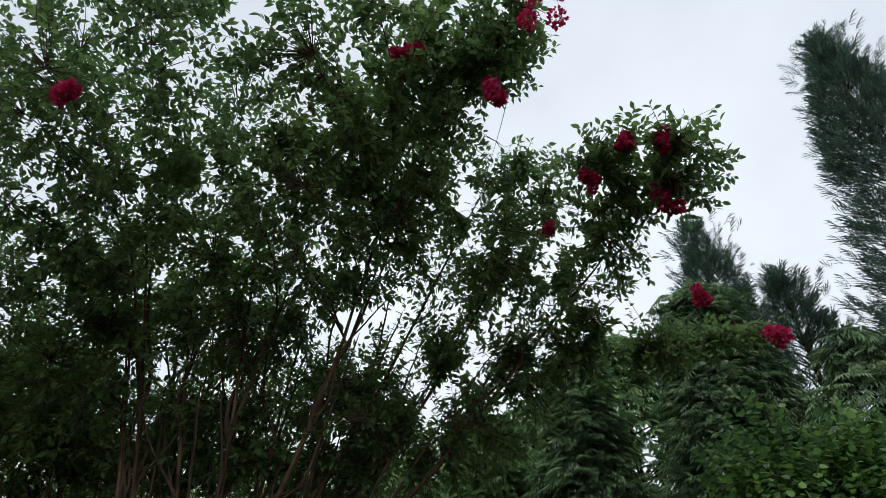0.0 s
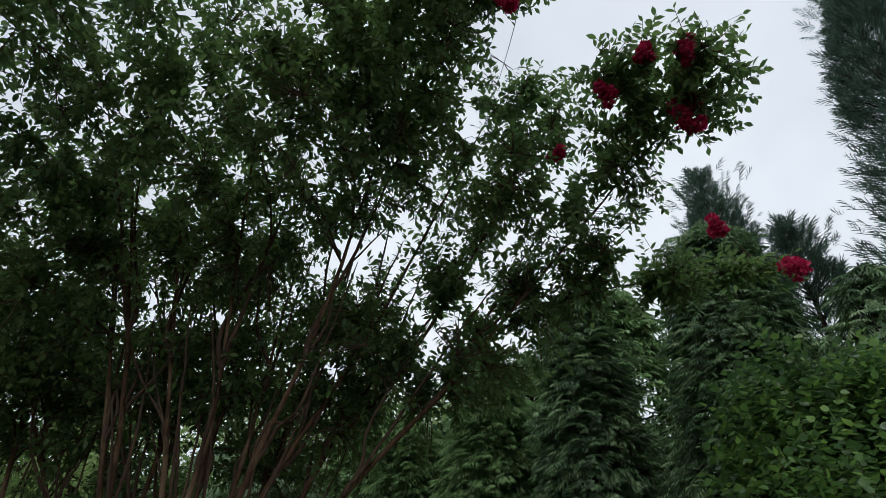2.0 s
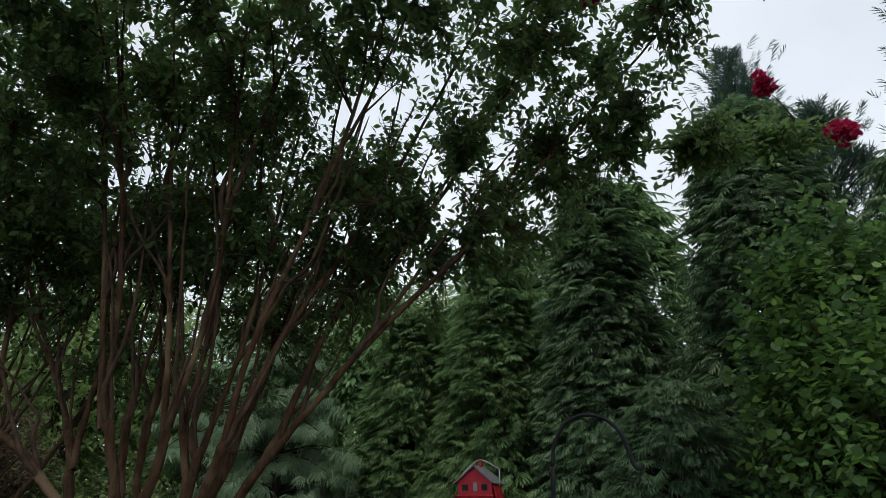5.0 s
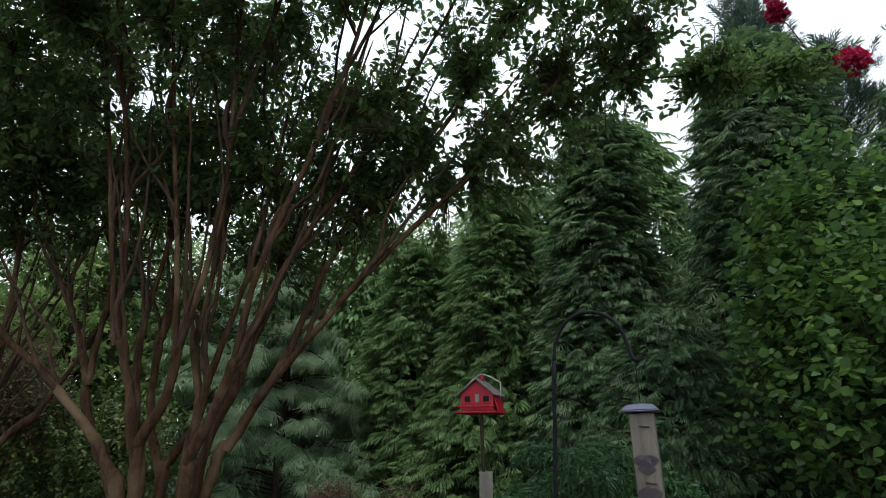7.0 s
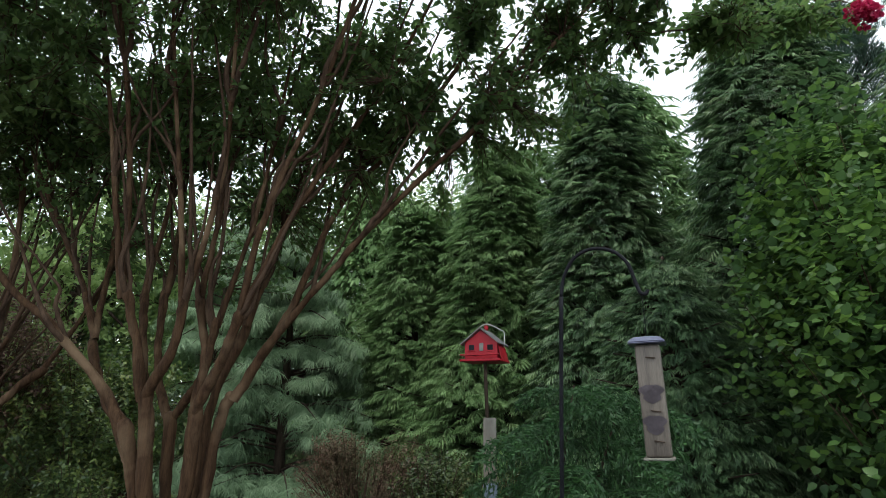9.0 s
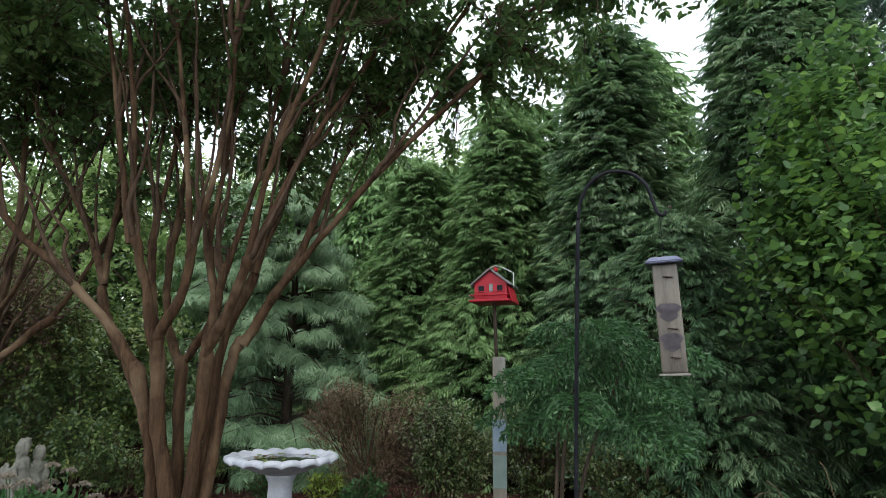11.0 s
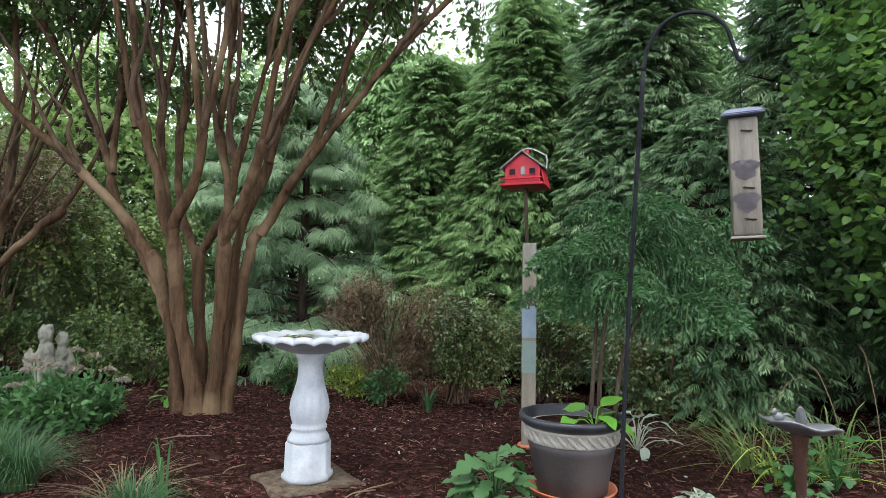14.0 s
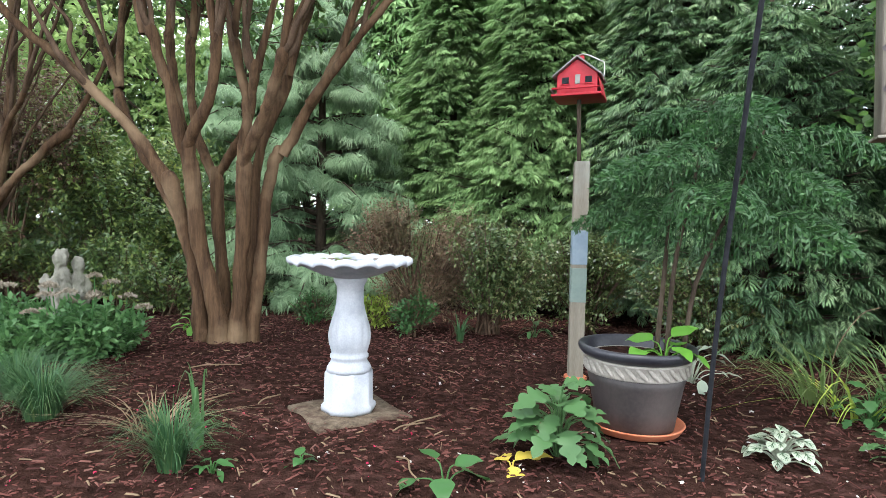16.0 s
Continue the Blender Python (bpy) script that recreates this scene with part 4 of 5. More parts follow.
# ---- feeder post with the red house ----
def house_feeder(x, y, z, turn):
    top = thing("bird_feeder", (x, y, z), "red house-shaped bird feeder with grey gable roof on a rod", "bird feeder")
    top.rotation_euler, top.scale = (0, 0, radians(turn)), (1.08, 1.1, 1.06)
    w, d, wall, apex = 0.105, 0.085, 0.105, 0.19
    bm = bmesh.new()
    ends = [[bm.verts.new((px, py, pz)) for px, pz in ((-w, 0.0), (w, 0.0), (w, wall), (0, apex - 0.006), (-w, wall))] for py in (-d, d)]
    bm.faces.new(ends[0])
    bm.faces.new(ends[1][::-1])
    for i in range(5):
        j = (i + 1) % 5
        bm.faces.new((ends[0][i], ends[1][i], ends[1][j], ends[0][j]))
    bmesh.ops.bevel(bm, geom=bm.edges[:], offset=0.003, segments=1, affect="EDGES")
    part("body", bm, RED, top, smooth=False)
    slope = math.degrees(math.atan2(apex - wall, w))
    L = math.hypot(w, apex - wall) + 0.03
    for side in (-1, 1):
        mid = side * (w + 0.022) / 2
        part("roof_panel", box((L, 2 * d + 0.05, 0.008), (mid, 0, (apex + wall) / 2 - 0.004), (0, side * slope, 0), 0.002), GREY_ROOF, top, "weathered grey roof panel", False)
    part("ridge_cap", box((0.022, 0.03, 0.03), (0.01, 0.0, apex + 0.016), bevel=0.005), RED, top)
    part("tray", box((2 * w + 0.05, 2 * d + 0.06, 0.014), (0, 0, -0.008), bevel=0.004), RED, top)
    part("perch_rail", rod([(-w - 0.02, -d - 0.028, 0.026), (0, -d - 0.028, 0.024), (w + 0.02, -d - 0.028, 0.026)], 0.005, 8, 5), RED, top)
    part("perch_rail", rod([(-w - 0.028, -d - 0.02, 0.026), (-w - 0.03, 0, 0.024), (-w - 0.028, d, 0.026)], 0.004, 8, 5), STEEL, top, "pale wire rail")
    part("window", box((0.026, 0.006, 0.05), (0.004, -d - 0.002, 0.075), bevel=0.004), WINDOW_GREY, top, "dusty clear window", False)
    for px in (-0.06, 0.06):
        part("shutter", box((0.036, 0.006, 0.034), (px, -d - 0.001, 0.072), bevel=0.003), BLACK_IRON, top, "dark shutter", False)
        part("sill", box((0.05, 0.008, 0.006), (px, -d - 0.003, 0.05), bevel=0.002), RED, top, smooth=False)
    part("side_flap", box((0.006, 2 * d - 0.02, 0.1), (w + 0.016, 0, 0.035), (0, -14, 0), 0.003), RED, top, smooth=False)
    part("bail_wire", rod([(w + 0.02, 0, 0.08), (w + 0.022, 0, 0.17), (w + 0.0, 0, 0.19), (0.03, 0, 0.228), (-0.02, 0, 0.222), (-w, 0, 0.15), (-w - 0.004, 0, 0.1)], 0.003, 6, 40), STEEL, top, "thin pale hanging wire")
    part("rod", rod([(0, 0, -0.015), (0.005, 0, -0.2), (0.012, 0, -0.4)], 0.011, 10, 4), DARK_BARK, top, "dark iron rod")


def feeder_post(x, y):
    z = float(ground_z(x, y))
    top = thing("wooden_post", (x, y, z), "weathered grey square wooden post standing in mulch", "post")
    bm = bmesh.new()
    box((0.085, 0.085, 1.38), (0, 0, 0.59), bevel=0.005, bm=bm)
    bmesh.ops.subdivide_edges(bm, edges=[e for e in bm.edges if e.calc_length() > 0.5], cuts=8)
    part("shaft", bm, POST_WOOD, top, smooth=False)
    part("sleeve", box((0.089, 0.089, 0.2), (0, 0, 0.78), bevel=0.004), BLUE_SLEEVE, top, "faded blue-grey sleeve", False)
    part("sleeve", box((0.089, 0.089, 0.2), (0, 0, 0.56), bevel=0.004), GREEN_SLEEVE, top, "faded green-grey sleeve", False)
    part("collar", lathe([(0.068, 0.0), (0.07, 0.012), (0.064, 0.02), (0.05, 0.021)], 24), TERRACOTTA, top, "terracotta ring at the foot")
    return top


feeder_post(-0.018, 4.15)
house_feeder(-0.045, 4.15, 1.625, -16)

# ---- shepherd's hook and box feeder ----
HOOK = thing("shepherd_hook", (0.275, 2.83, float(ground_z(0.275, 2.83))), "slim black iron shepherd's hook, leaning in the bed", "garden hook")
part("pole", rod([(0, 0, -0.1), (0.005, -0.07, 0.5), (0.013, -0.19, 1.15), (0.024, -0.3, 1.7)], 0.0075, 10, 24), BLACK_IRON, HOOK)
part("crook", rod([(0.024, -0.3, 1.7), (0.034, -0.31, 1.77), (0.07, -0.335, 1.84), (0.13, -0.36, 1.872), (0.2, -0.38, 1.86), (0.25, -0.395, 1.81), (0.272, -0.4, 1.74), (0.285, -0.404, 1.695), (0.302, -0.41, 1.685), (0.312, -0.412, 1.7)], 0.0065, 10, 48), BLACK_IRON, HOOK)


def box_feeder(x, y, z, turn):
    top = thing("tube_feeder", (x, y, z), "tall square clouded seed feeder with blue-grey cap, hanging from the hook", "bird feeder")
    top.rotation_euler = (0, radians(-1.5), radians(turn))
    h, w = 0.365, 0.08
    part("seed_box", box((w, w, h), (0, 0, h / 2), bevel=0.008), FEEDER, top)
    bm = bmesh.new()
    loops = [[bm.verts.new((sx * r, sy * r, zz)) for sx, sy in ((-1, -1), (1, -1), (1, 1), (-1, 1))] for r, zz in ((0.06, h + 0.002), (0.062, h + 0.008), (0.043, h + 0.026), (0.01, h + 0.032))]
    for a, b in zip(loops, loops[1:]):
        for k in range(4):
            bm.faces.new((a[k], a[(k + 1) % 4], b[(k + 1) % 4], b[k]))
    bm.faces.new(loops[0][::-1])
    bm.faces.new(loops[-1])
    bmesh.ops.bevel(bm, geom=bm.edges[:], offset=0.003, segments=2, affect="EDGES")
    part("cap", bm, CAP_METAL, top, "sloping blue-grey metal cap", False)
    part("tray", box((0.096, 0.096, 0.008), (0, 0, -0.005), bevel=0.003), POST_WOOD, top, smooth=False)
    for zz in (0.05, 0.145, 0.32):
        part("perch_slot", box((0.032, 0.01, 0.0035), (0.008, -w / 2 - 0.003, zz), (0, 8, 0), 0.0015), DARK_BARK, top, "dark feeding slot", False)
    for zz, ww in ((0.105, 0.06), (0.205, 0.064)):
        bm = bmesh.new()
        ring = [bm.verts.new((ww * 0.55 * math.cos(a) * (1 + 0.25 * math.sin(5 * a)), -w / 2 - 0.0015, zz + 0.03 * math.sin(a) * (1 + 0.2 * math.sin(3 * a)))) for a in np.linspace(0, 2 * math.pi, 30)[:-1]]
        f = bm.faces.new(ring)
        bmesh.ops.solidify(bm, geom=[f], thickness=0.001)
        part("printed_patch", bm, PURPLE, top, "faded purple print", False)
    part("hanger", rod([(0, 0, h + 0.03), (0.001, 0, h + 0.1), (0, 0, h + 0.185)], 0.0012, 6, 4), BLACK_IRON, top)
    return top


HOOK.scale = (1.09, 1.09, 1.045)
box_feeder(0.615, 2.42, 1.135, -18).scale = (1.09, 1.09, 1.09)

# ---- potted pine ----
PX, PY = 0.15, 3.34
PZ = float(ground_z(PX, PY))
saucer = part("plant_saucer", lathe([(0.17, 0.0), (0.196, 0.004), (0.212, 0.03), (0.216, 0.034), (0.206, 0.036), (0.192, 0.014), (0.05, 0.012)], 64), TERRACOTTA)
saucer.location = (PX, PY, PZ + 0.008)
tagged(saucer, "round terracotta saucer under the planter", "saucer")


def planter(x, y, z):
    top = thing("flower_pot", (x, y, z), "large dark brown planter with dark rim and twisted rope band", "plant pot")
    part("body", lathe([(0.155, 0.0), (0.165, 0.006), (0.182, 0.09), (0.2, 0.17), (0.213, 0.215)], 72), POT, top)
    part("band", lathe([(0.213, 0.206), (0.219, 0.209), (0.216, 0.216), (0.219, 0.252), (0.225, 0.256), (0.222, 0.263), (0.21, 0.264)], 72), POT_BAND, top, "grey relief band")
    lobe = lathe([(0.002, -0.031), (0.007, -0.024), (0.0095, 0.0), (0.007, 0.024), (0.002, 0.031)], 10)
    first = None
    for k in range(30):
        a = 2 * math.pi * k / 30
        m = pose(0.2175 * math.cos(a), 0.2175 * math.sin(a), 0.234) @ pose(0, 0, 0, 0, 0, math.degrees(a)) @ pose(0, 0, 0, 48, 0, 0)
        if first is None:
            first = part("rope_twist", lobe, POT_BAND, top)
            ob = first
        else:
            ob = new("rope_twist", first.data)
            ob.parent = top
        ob.matrix_basis = m
    part("rim", lathe([(0.212, 0.262), (0.232, 0.27), (0.247, 0.284), (0.251, 0.297), (0.246, 0.307), (0.234, 0.309), (0.222, 0.3), (0.214, 0.262), (0.2, 0.25)], 72), POT_RIM, top, "glossy dark rolled rim")
    part("soil", lathe([(0.19, 0.25), (0.213, 0.262), (0.14, 0.272), (0.02, 0.275)], 36), MULCH, top, "dark potting soil")
    return top


planter(PX, PY, PZ + 0.018).scale = (1.02, 1.02, 1.19)


def frond(L, seed):
    """A bough of a room pine: a bending stem with two rows of rope-like drooping branchlets."""
    rng = np.random.default_rng(seed)
    S = spline([(0, 0, 0), (0, L * 0.5, 0.1 * L), (0, L, -0.12 * L)], 20)
    paths, rad = [S], [np.linspace(0.005, 0.002, 20)]
    for k in range(2, 20):
        for side in (-1, 1):
            q = k / 19
            l = L * 0.42 * (math.sin(math.pi * min(1, 0.18 + 0.8 * q)) * 0.8 + 0.2) * rng.uniform(0.85, 1.15)
            w = np.array((side * 0.75, 0.55, 0.0))
            a = S[k]
            paths.append(spline([a, a + w * l * 0.5 + (0, 0, 0.03 * l), a + w * l * 0.85 + (0, 0, -0.25 * l), a + w * l + (0, 0, -0.6 * l)], 7))
            rad.append(np.full(7, 0.002))
    sv, sf = tubes(paths[:1], rad[:1], 5)
    # needles, short and soft, all along the branchlets
    base, way = [], []
    for P in paths[1:]:
        T = unit(np.gradient(P, axis=0))
        for j in range(1, 7):
            for c in range(3):
                t = rng.random()
                base.append(P[j - 1] * (1 - t) + P[j] * t)
                way.append(T[j] * 0.9 + rng.normal(0, 0.55, 3))
    base, way = np.array(base), np.array(way)
    nv, nf = scattered([(0, 0, 0), (0.15, 0.4, 0), (0, 1, 0.1), (-0.15, 0.4, 0)], [(0, 1, 2, 3)], frames_along(way, rng.uniform(0, 6, len(base))), base, 0.032 * rng.uniform(0.7, 1.2, len(base)))
    tv, tf = tubes(paths[1:], rad[1:], 3)
    return (sv, sf), (np.concatenate([nv, tv]), np.concatenate([nf, tf + len(nv)]))


def potted_pine(x, y, z):
    rng = np.random.default_rng(77)
    top = thing("norfolk_pine", (x, y, z), "potted Norfolk pine with soft drooping green fronds", "potted tree")
    stems = [[(0.0, 0.0, 0), (0.02, 0.0, 0.4), (0.1, 0.02, 0.8), (0.16, 0.0, 1.12)], [(0.08, 0.04, 0), (0.13, 0.03, 0.35), (0.28, 0.05, 0.7), (0.38, 0.02, 1.0)], [(-0.03, 0.06, 0), (0.0, 0.08, 0.4), (0.02, 0.1, 0.75), (0.0, 0.12, 0.95)]]
    for s in stems:
        P = spline(s, 14)
        V, F = tubes([P], [np.linspace(0.012, 0.005, 14)], 8)
        array_mesh("stem", V, F, DARK_BARK, top, smooth=True)
    kinds = []
    for k, L in enumerate((0.5, 0.46, 0.38)):
        (sv, sf), (nv, nf) = frond(L, 90 + k)
        me = array_mesh("frond", nv, nf, NORFOLK, top)
        me.matrix_basis = pose(0, 0, 0)
        kinds.append((L, me.data))
        bpy.data.objects.remove(me)
    for s, shift in zip(stems, (0, 1, 2)):
        P = spline(s, 40)
        for tier, (q, kind) in enumerate(((0.56, 0), (0.76, 1), (0.95, 2))):
            if shift == 2 and tier != 1:
                continue
            p = P[int(q * 39)]
            n = 3 if tier else 4
            for b in range(n):
                a = 360 * (b + 0.4 * shift) / n + tier * 31 + rng.uniform(-14, 14)
                ob = new("frond", kinds[kind][1])
                ob.parent = top
                ob.matrix_basis = pose(*p, 0, 0, a) @ pose(0, 0, 0, rng.uniform(-8, 8), rng.uniform(-8, 8), 0) @ Matrix.Scale(rng.uniform(0.9, 1.2), 4)


potted_pine(PX + 0.13, PY, PZ + 0.34)


def leaf_plant(name, place, stalks, label, category, mat, seed, reach=0.2, height=0.2, leaf=0.1, lobes=0, lift=0.0, group="", width=0.42, vein=None):
    """A low plant of separate broad leaves on bent stalks; lobes cuts the margin."""
    rng = np.random.default_rng(seed)
    x, y = place[:2]
    z = place[2] if len(place) > 2 else float(ground_z(x, y))
    top = thing(name, (x, y, z), label, category, group)
    paths, rad = [], []
    for k in range(stalks):
        a = k * 2.399 + rng.uniform(-0.3, 0.3)
        q = (k + 0.5) / stalks
        out = np.array((math.cos(a), math.sin(a), 0))
        r = reach * math.sqrt(q) * rng.uniform(0.8, 1.1)
        e = out * r + np.array((0, 0, lift + height * (1 - 0.75 * q) * rng.uniform(0.8, 1.15)))
        paths.append(spline([(0, 0, -0.02), out * r * 0.45 + np.array((0, 0, e[2] * 0.8)), e], 6))
        rad.append(np.linspace(0.004, 0.0025, 6))
        L = leaf * rng.uniform(0.7, 1.2)
        n = 26 if lobes else 12
        bm = bmesh.new()
        mid, lft, rgt = [], [], []
        for j in range(n + 1):
            s = j / n
            w = width * math.sin(math.pi * min(1, s ** 0.75)) ** 0.8
            if lobes:
                w *= 0.5 + 0.62 * abs(math.sin(lobes * math.pi * s + 0.6 * math.sin(k))) ** 0.7 + 0.05 * math.sin(23 * s + k)
            bend = -0.45 * s * s
            mid.append(bm.verts.new((0, s * L, bend * L)))
            lift_e = 0.12 * w + 0.04 * math.sin(9 * s + k)
            lft.append(bm.verts.new((-w * L, s * L + 0.05 * L * w, (bend + lift_e) * L)))
            rgt.append(bm.verts.new((w * L, s * L + 0.05 * L * w, (bend + lift_e) * L)))
        for j in range(n):
            bm.faces.new((mid[j], rgt[j], rgt[j + 1], mid[j + 1]))
            bm.faces.new((lft[j], mid[j], mid[j + 1], lft[j + 1]))
        m = Matrix.Translation(e) @ pose(0, 0, 0, 0, 0, math.degrees(a) - 90 + rng.uniform(-25, 25)) @ pose(0, 0, 0, rng.uniform(0, 50) - 40 * q, rng.uniform(-20, 20), 0)
        ob = part("leaf", bm, mat, top)
        ob.matrix_basis = m
        if vein:
            vb = bmesh.new()
            for side in (-1, 0, 1):
                for (s0, s1) in ((0.06, 0.8),) if side == 0 else ((0.15, 0.5), (0.4, 0.75)):
                    pts = []
                    for s in np.linspace(s0, s1, 5):
                        off = 0 if side == 0 else side * width * 0.75 * (s - s0) / (s1 - s0) * math.sin(math.pi * s1 ** 0.75) ** 0.8
                        pts.append((off * L, s * L, (-0.45 * s * s + 0.12 * abs(off)) * L + 0.0025))
                    for j in range(4):
                        p, q2 = pts[j], pts[j + 1]
                        t = L * 0.05 * (1 - j / 5)
                        vb.faces.new([vb.verts.new(c) for c in ((p[0] - t, p[1], p[2]), (p[0] + t, p[1], p[2]), (q2[0] + t * 0.8, q2[1], q2[2]), (q2[0] - t * 0.8, q2[1], q2[2]))])
            part("leaf_vein", vb, vein, ob, "dark green vein")
    for P, r in zip(paths, rad):
        V, F = tubes([P], [r], 5)
        array_mesh("stalk", V, F, mat, top)
    return top


leaf_plant("pot_plant", (PX + 0.1, PY - 0.08, PZ + 0.335), 7, "bright green broad leaves sprouting in the planter", "plant", BRIGHT_LEAF, 101, 0.12, 0.1, 0.11)
leaf_plant("lobed_plant", (-0.22, 2.97), 40, "lush blue-green plant with lobed leaves beside the planter", "plant", BLUE_LEAF, 102, 0.13, 0.27, 0.13, 4, width=0.34)
leaf_plant("rex_begonia", (0.65, 3.06), 46, "silver-leaved begonia with dark green veins in mulch", "plant", BEGONIA, 103, 0.11, 0.13, 0.044, 0, vein=BEGONIA_DARK, width=0.5)
leaf_plant("seedling", (-0.63, 2.62), 5, "broad green seedling leaves low in the mulch", "plant", GREEN_LEAF, 104, 0.1, 0.09, 0.12, group="seedlings")
leaf_plant("seedling", (-1.45, 2.59), 7, "small weed with narrow green leaves", "plant", GREEN_LEAF, 105, 0.04, 0.06, 0.07, group="seedlings", width=0.22)
leaf_plant("seedling", (-1.17, 2.71), 5, "tiny round-leaved green seedling", "plant", GREEN_LEAF, 106, 0.03, 0.05, 0.05, group="seedlings")
leaf_plant("seedling", (-0.17, 5.85), 10, "pale green leafy sprig in front of the bushes", "plant", BLUE_LEAF, 107, 0.1, 0.16, 0.12, group="seedlings", width=0.2)
leaf_plant("green_sprout", (-2.95, 5.1), 14, "bright green sprout at the trunk's foot", "plant", BRIGHT_LEAF, 108, 0.12, 0.16, 0.11, width=0.22)
leaf_plant("hellebore", (1.27, 3.55), 26, "mid-green leafy plant by the metal dish", "plant", GREEN_LEAF, 109, 0.14, 0.16, 0.06, 3, group="bedding plants")
leaf_plant("hellebore", (1.5, 3.6), 30, "pale green leafy plant beside the rusty stand", "plant", GREEN_LEAF, 110, 0.15, 0.3, 0.065, 3, group="bedding plants")
leaf_plant("hellebore", (1.15, 3.1), 28, "blue-green leafy plant at the bed's edge", "plant", BLUE_LEAF, 111, 0.15, 0.13, 0.06, 3, group="bedding plants")
leaf_plant("hellebore", (1.35, 2.95), 24, "low blue-green leafy plant in mulch", "plant", BLUE_LEAF, 112, 0.14, 0.1, 0.055, 3, group="bedding plants")
leaf_plant("hosta", (0.66, 4.2), 16, "hosta with white-edged leaves behind the planter", "plant", BEGONIA, 113, 0.2, 0.22, 0.1, width=0.3)
leaf_plant("fallen_leaf", (-0.4, 2.83), 3, "curled yellow leaf lying on the mulch", "leaf", YELLOW_DEAD, 114, 0.03, 0.03, 0.13, 3, width=0.35)


# ---- grasses ----
def grass_clump(name, place, blades, length, spread, width, label, seed, mat=GRASS, lean=(0, 0), group="grass clumps"):
    rng = np.random.default_rng(seed)
    x, y = place
    top = thing(name, (x, y, float(ground_z(x, y))), label, "grass", group)
    V, F, at = [], [], 0
    n = 7
    for k in range(blades):
        a = rng.uniform(0, 2 * math.pi)
        foot = np.array((math.cos(a), math.sin(a), 0)) * spread * 0.3 * math.sqrt(rng.random())
        out = np.array((math.cos(a), math.sin(a), 0)) * rng.uniform(0.2, 1.0) + np.array((*lean, 0))
        L = length * rng.uniform(0.55, 1.1)
        s = np.linspace(0, 1, n)[:, None]
        rise = rng.uniform(0.55, 0.95)
        P = foot + out * (spread * 1.5 * s ** 1.6) + np.array((0, 0, 1.0)) * L * (rise * np.sin(s * rng.uniform(1.4, 2.6)))
        P[:, 2] = np.maximum(P[:, 2], 0.004) - 0.01 * (s[:, 0] < 0.01)
        side = np.array((-math.sin(a), math.cos(a), 0.1)) * width * (1 - s ** 1.5 * 0.92) * rng.uniform(0.7, 1.2)
        V.append(np.concatenate([P - side, P + side]))
        i = np.arange(n - 1)
        F.append(np.stack([i, i + 1, i + 1 + n, i + n], axis=1) + at)
        at += 2 * n
    if blades <= 80:
        for v in V:
            array_mesh("blade", v, F[0], mat, top, smooth=True)
    else:
        tagged(array_mesh("blade", np.concatenate(V), np.concatenate(F), mat, top), kind="stuff")


grass_clump("grass_clump", (-2.5, 3.05), 700, 0.28, 0.24, 0.0022, "dense fine green grass clump in mulch", 201)
grass_clump("grass_clump", (-2.85, 3.3), 420, 0.26, 0.2, 0.0022, "fine green grass clump in mulch", 202)
grass_clump("grass_clump", (-1.62, 2.62), 280, 0.25, 0.16, 0.003, "small upright green grass clump", 203)
grass_clump("dry_grass", (-1.9, 2.95), 46, 0.16, 0.32, 0.0035, "straw-coloured arching dry grass blades", 204, STRAW)
grass_clump("grass_clump", (-0.8, 5.35), 40, 0.26, 0.1, 0.006, "small tuft of pale green blades", 205)
grass_clump("daylily", (1.22, 3.95), 52, 0.42, 0.5, 0.0055, "arching strap-leaved daylily with yellowing blades", 206, DAYLILY, lean=(-0.45, -0.2), group="daylilies")
grass_clump("daylily", (1.6, 3.85), 44, 0.45, 0.45, 0.0055, "arching strap-leaved daylily under the vine", 207, DAYLILY, lean=(-0.3, -0.3), group="daylilies")
grass_clump("dry_grass", (1.3, 3.7), 26, 0.3, 0.5, 0.006, "yellowed daylily blades lying on mulch", 208, YELLOW_LEAF)
grass_clump("iris", (-1.62, 2.8), 9, 0.38, 0.07, 0.011, "few upright grey-green iris blades", 209, BLUE_LEAF)
grass_clump("red_stems", (-0.85, 5.7), 30, 0.4, 0.25, 0.004, "bare reddish shoots in front of the bushes", 210, CHIP)

